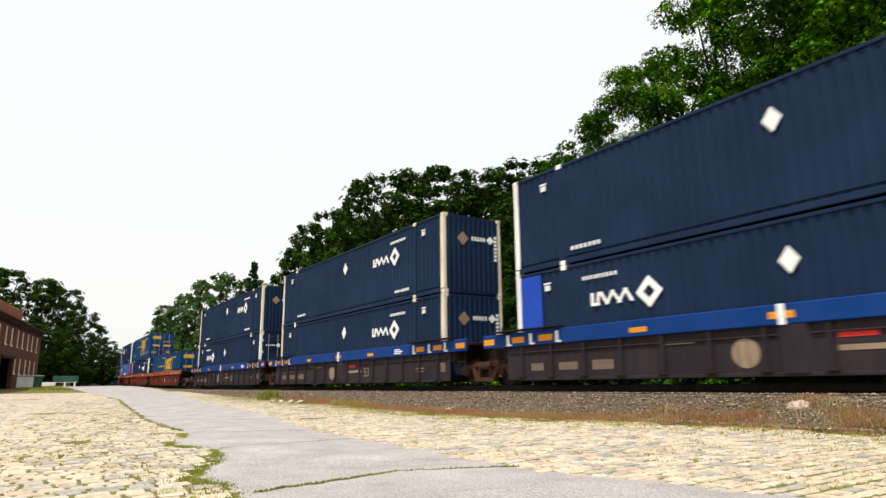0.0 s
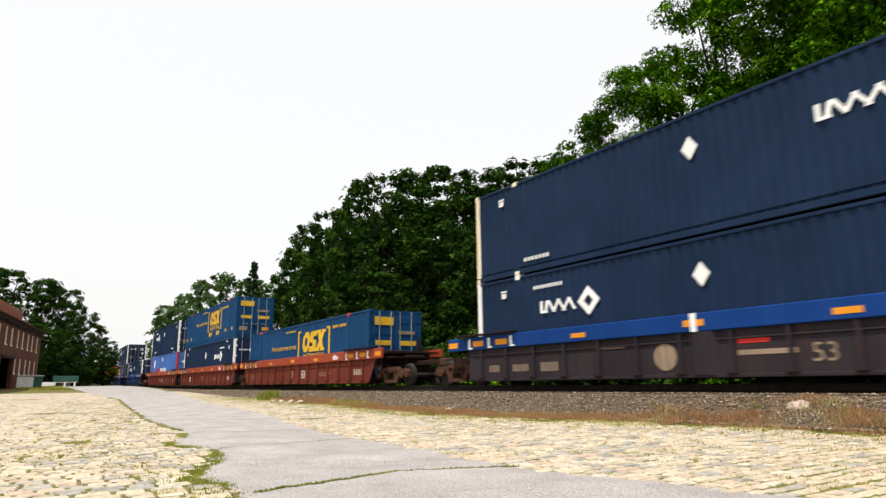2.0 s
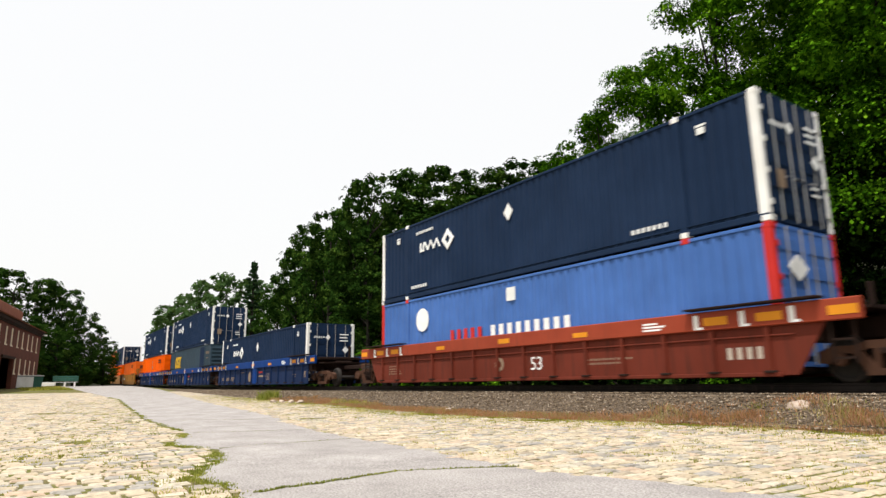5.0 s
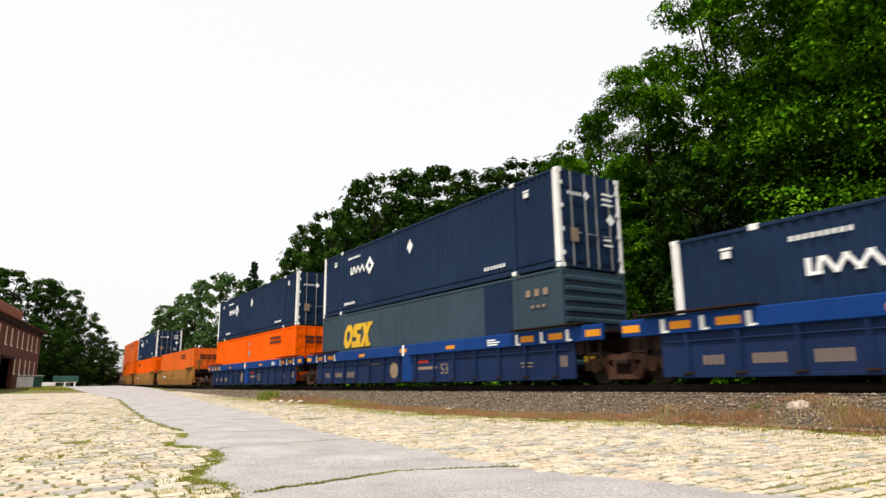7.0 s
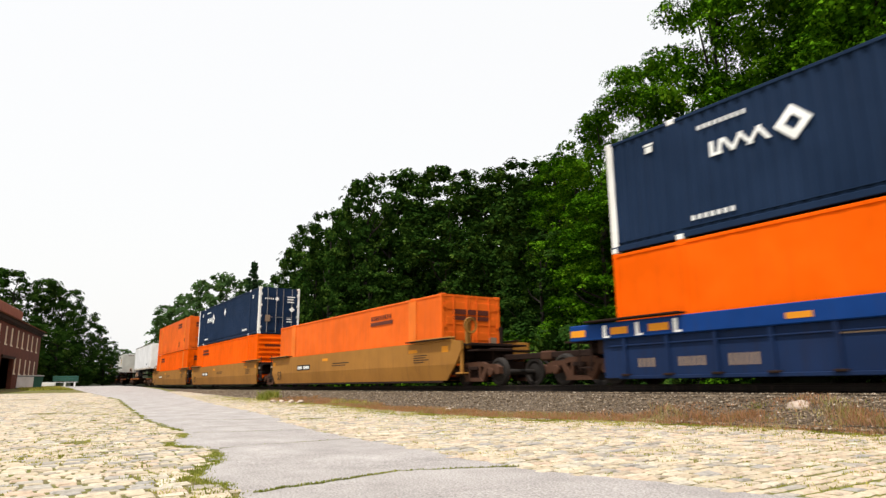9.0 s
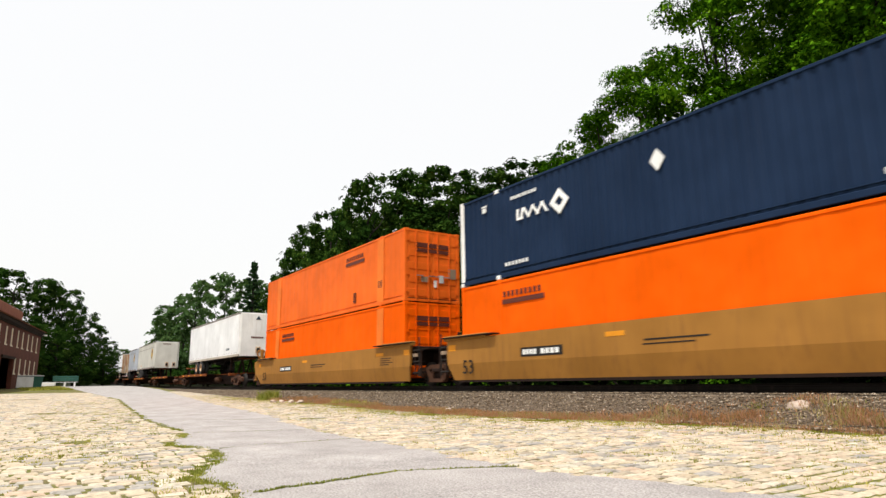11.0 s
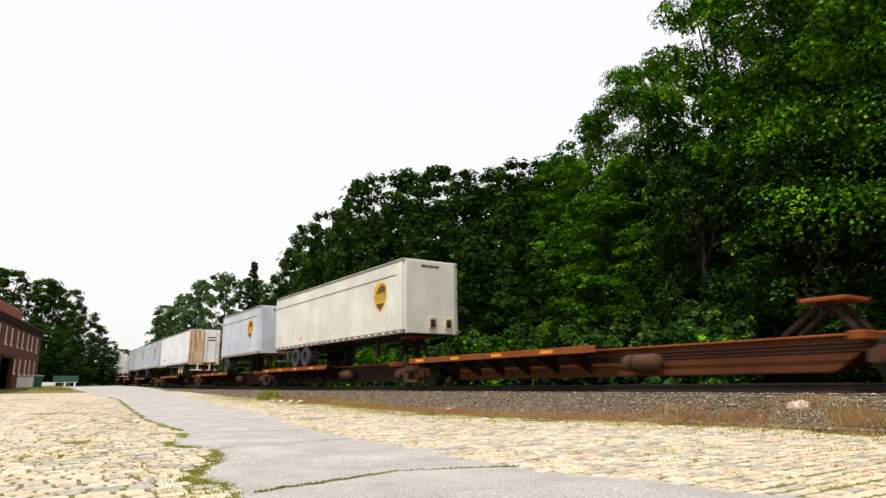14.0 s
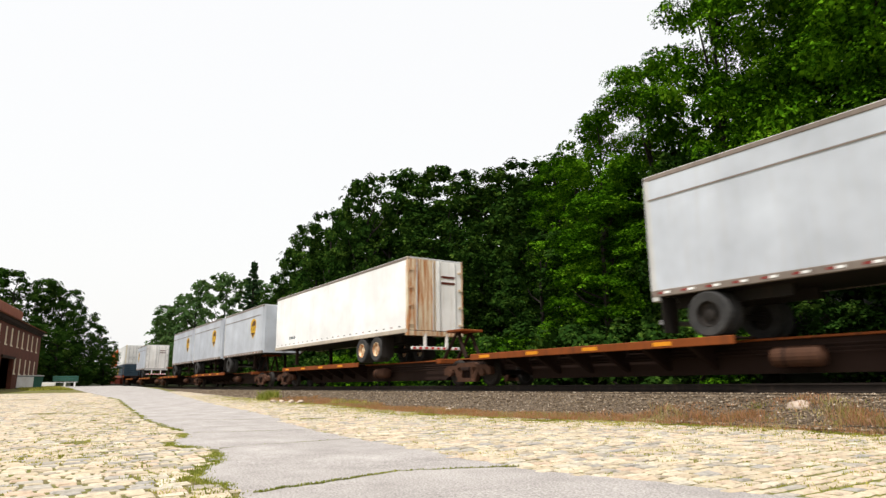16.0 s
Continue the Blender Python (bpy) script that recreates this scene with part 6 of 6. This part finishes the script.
def build_verges():
    rng = random.Random(17)
    spots = []
    for k in range(1100):
        x = -2.5 - 33 * rng.random() ** 1.4
        y = toe(x) - 0.4 + rng.gauss(0, 0.40)
        if noise.noise((x * 0.9, y * 1.5, 12)) > -0.12:
            spots.append((x, y, land(x, y), 0.08, 24))
    for k in range(2200):
        x = -4 - 36 * rng.random() ** 1.2
        y = toe(x) - 0.3 - abs(rng.gauss(0, 1.1))
        spots.append((x, y, land(x, y) - 0.004, 0.06, 9))
    blades("verge_grass", "yellow-green grass tufts along the foot of the ballast", spots, GRASS, 0.012, 0.055, 1, 1.3)
    spots = []
    tall = []
    for k in range(2300):
        x = -2.0 - 28 * rng.random() ** 1.5
        y = toe(x) - 0.3 + 0.95 * rng.random() ** 1.3
        patch = noise.noise((x * 1.1, y * 1.6, 31))
        if patch < -0.2 and rng.random() < 0.75:
            continue
        g, up = land(x, y) + 0.05, RAIL_Z + bend(x)[1] - 0.28
        z = g + (up - g) * max(0.0, y - bend(x)[0] - TRACK_Y + 2.75)
        (tall if patch > 0.18 else spots).append((x, y, min(z, up), 0.11, 26))
    blades("dry_weeds", "reddish dry weeds on the ballast shoulder", spots, DRYWEED, 0.012, 0.06, 2, 0.8)
    blades("dead_grass", "clumps of taller straw-coloured dead grass by the ballast", tall, DRYWEED, 0.04, 0.15, 12, 0.7)
    spots = []
    x = -4.6
    while x > -40:
        y = left_edge(x)
        if noise.noise((x * 1.1, 4, 2)) > -0.05:
            spots.append((x, y - 0.02, land(x, y) + 0.012, 0.045, 40))
        x -= 0.06 if x > -14 else 0.2
    for k in range(60):
        x = -5.0 - 20 * rng.random()
        y = left_edge(x) - abs(rng.gauss(0, 0.8))
        spots.append((x, y, land(x, y) + 0.02, 0.05, 16))
    blades("edge_moss", "green grass and moss along the ragged asphalt edge", spots, MOSS, 0.008, 0.03, 3, 0.7)
    spots = []
    for k in range(2600):
        x = -2.4 - 34 * rng.random() ** 1.5
        y = rng.uniform(right_edge(x), toe(x) - 0.1) if rng.random() < 0.55 else left_edge(x) - 2.6 * rng.random()
        if noise.noise((x * 0.6, y * 0.8, 44)) > -0.1:
            spots.append((x, y, land(x, y) + 0.006, 0.05, 22))
    blades("joint_grass", "short yellow-green grass in the joints of the setts", spots, GRASS, 0.008, 0.034, 14, 0.8)
    cracks = [((-5.0, 1.65), (-5.35, 3.1)), ((-5.35, 3.1), (-4.95, 4.2)), ((-8.75, 2.4), (-9.0, 4.4)), ((-11.9, 2.8), (-11.3, 4.6)), ((-16, 3.2), (-15.6, 5.4))]
    spots, gap = [], Shape()
    for n, (a, b) in enumerate(cracks):
        m = 60
        for k in range(m):
            x, y = a[0] + (b[0] - a[0]) * k / m + 0.05 * noise.noise((k * 0.15, n, 0)), a[1] + (b[1] - a[1]) * k / m
            spots.append((x, y, land(x, y) + 0.018, 0.010, 9 if n == 0 else 3 if n == 1 else 1))
            gap.box(x - (0.004 if n < 2 else 0.003), x + (0.004 if n < 2 else 0.003), y - 0.02, y + 0.02, land(x, y) + 0.0, land(x, y) + 0.0225)
    blades("crack_moss", "moss growing in the cracks of the asphalt", spots, MOSS, 0.006, 0.022, 4)
    ob = new("road_crack", gap.mesh("road_crack", CRACK))
    tagged(ob, "dark cracks across the asphalt path", "crack", kind="structure")
    spots = [(-31 + rng.gauss(0, 0.5), 10.6 + rng.gauss(0, 0.3), land(-31, 10.6), 0.12, 40) for _ in range(12)]
    blades("tall_weeds", "tuft of tall weeds beside the track", spots, MOSS, 0.15, 0.55, 6, 2.5)
    spots = [(-6.6 - 0.2 * rng.random(), 11.55, 0.15, 0.08, 30) for _ in range(5)] + [(-21.5 + rng.gauss(0, 0.6), 10.6, land(-21, 10.6), 0.12, 40) for _ in range(8)]
    blades("green_weeds", "fresh green weeds on the ballast foot", spots, GRASS, 0.1, 0.3, 7, 2.0)
    spots = [(-62 - 22 * rng.random(), 1.2 + 3.4 * rng.random(), 0, 0.2, 20) for _ in range(160)]
    spots = [(x, y, land(x, y), s, n) for x, y, z, s, n in spots]
    blades("lawn", "small lawn by the brick building", spots, GRASS, 0.05, 0.2, 8, 6.0)
    rock("boulder", "pinkish boulder on the ballast foot", -6.05, 11.62, 0.33, (0.22, 0.18, 0.13), 3)
    rock("boulder", "small pinkish stone on the verge", -15.2, 10.4, 0.08, (0.12, 0.1, 0.07), 5)
    spots = []
    for k in range(800):
        x = -1.0 - 24 * rng.random() ** 1.4
        y = TRACK_Y + bend(x)[0] - 2.85 + rng.gauss(0, 0.16)
        spots.append((x, y, land(x, y) + 0.04, 0.09, 26))
    blades("toe_grass", "straw-green grass where the ballast meets the setts", spots, DRYWEED, 0.02, 0.075, 15, 0.8)
    for k in range(4):
        rock("pale_stone", "white stone beside the weeds", -28 + 0.7 * k, 9.8 + 0.15 * k, land(-28, 9.8) + 0.04, (0.16, 0.12, 0.08), 20 + k)


def build_cobbles():
    rng = random.Random(99)
    lengths, widths = (0.15, 0.185, 0.215, 0.25), (0.122, 0.148)
    variants = []
    for k, (ln, wd) in enumerate([(a, b) for a in lengths for b in widths]):
        v = []
        for z, inset in ((-0.07, 0.0), (0.008, 0.004), (0.020, 0.018)):
            for sx, sy in ((-1, -1), (1, -1), (1, 1), (-1, 1)):
                v.append((sx * (wd / 2 - inset) + rng.uniform(-0.008, 0.008), sy * (ln / 2 - inset) + rng.uniform(-0.009, 0.009), z + rng.uniform(-0.004, 0.004)))
        f = [(8, 9, 10, 11)] + [(r + a, r + (a + 1) % 4, r + 4 + (a + 1) % 4, r + 4 + a) for r in (0, 4) for a in range(4)]
        variants.append((ln, wd, raw_mesh("cobble", v, f, COBBLE)))
    pave = thing("cobbled_pavement", "pale granite setts laid in courses with grassy joints", "pavement", kind="structure")
    rest_v, rest_f, near = [], [], []
    x = 1.0
    while x > -52:
        wd = widths[rng.randrange(2)]
        lo, hi = -2.4 - 0.03 * max(0, -x - 10), toe(x) - 0.15
        y = lo + rng.random() * 0.2
        a, b = left_edge(x), right_edge(x)
        while y < hi:
            i = rng.randrange(4) * 2 + (0 if wd == widths[0] else 1)
            ln, w, me = variants[i]
            yc = y + ln / 2
            y += ln + 0.027
            if a - 0.02 < yc < b - 0.05 or (a - 0.12 < yc < a and rng.random() < 0.4):
                continue
            if noise.noise((x * 0.5, yc * 0.5, 8)) > 0.62 or (yc > hi - 0.9 and noise.noise((x, yc, 3)) > 0.25):
                continue
            z = land(x, yc) + rng.uniform(-0.007, 0.005)
            m = pose(x + rng.gauss(0, 0.006), yc, z, rng.gauss(0, 1.1), rng.gauss(0, 1.3), rng.gauss(0, 2.6))
            if len(near) < 298 and ((-4.6 < x < -2.0 and 4.2 < yc < 7.2) or (-6.9 < x < -5.4 and 0.2 < yc < 1.7)):
                near.append((me, m))
                continue
            base = len(rest_v)
            rest_v += [tuple(m @ q.co) for q in me.vertices]
            rest_f += [tuple(base + q for q in p.vertices) for p in me.polygons]
        x -= wd + 0.027
    for me, m in near:
        part("cobble", me, COBBLE, pave, at=m)
    ob = part("cobbles", raw_mesh("cobbles", rest_v, rest_f, COBBLE), COBBLE, pave)
    tagged(ob, "pale sandy granite setts in courses", kind="stuff")


# ---- what moves ----
def motions():
    spin = [k / 30 for k in range(481)]
    turn = [math.degrees(gone(t) / 0.425) for t in spin]
    for ob, x0 in MOVING:
        z = ob.get("lift", 0.0)
        if "lift" in ob:
            del ob["lift"]
        rows = [(t, track_pose(x0 + gone(t)) @ pose(0, 0, z)) for t in range(17)]
        walk(ob, rows)
        if ob.name.startswith("railway_truck"):
            for w in ob.children:
                if w.name.startswith("wheelset"):
                    c = w.location.copy()
                    walk(w, [(t, pose(c.x, c.y, c.z, 0, g, 0)) for t, g in zip(spin, turn)])


build_ground()
build_path()
build_ballast()
build_track()
build_train()
build_woods()
build_depot()
build_bench()
build_house()
build_wire()
build_verges()
build_cobbles()
motions()
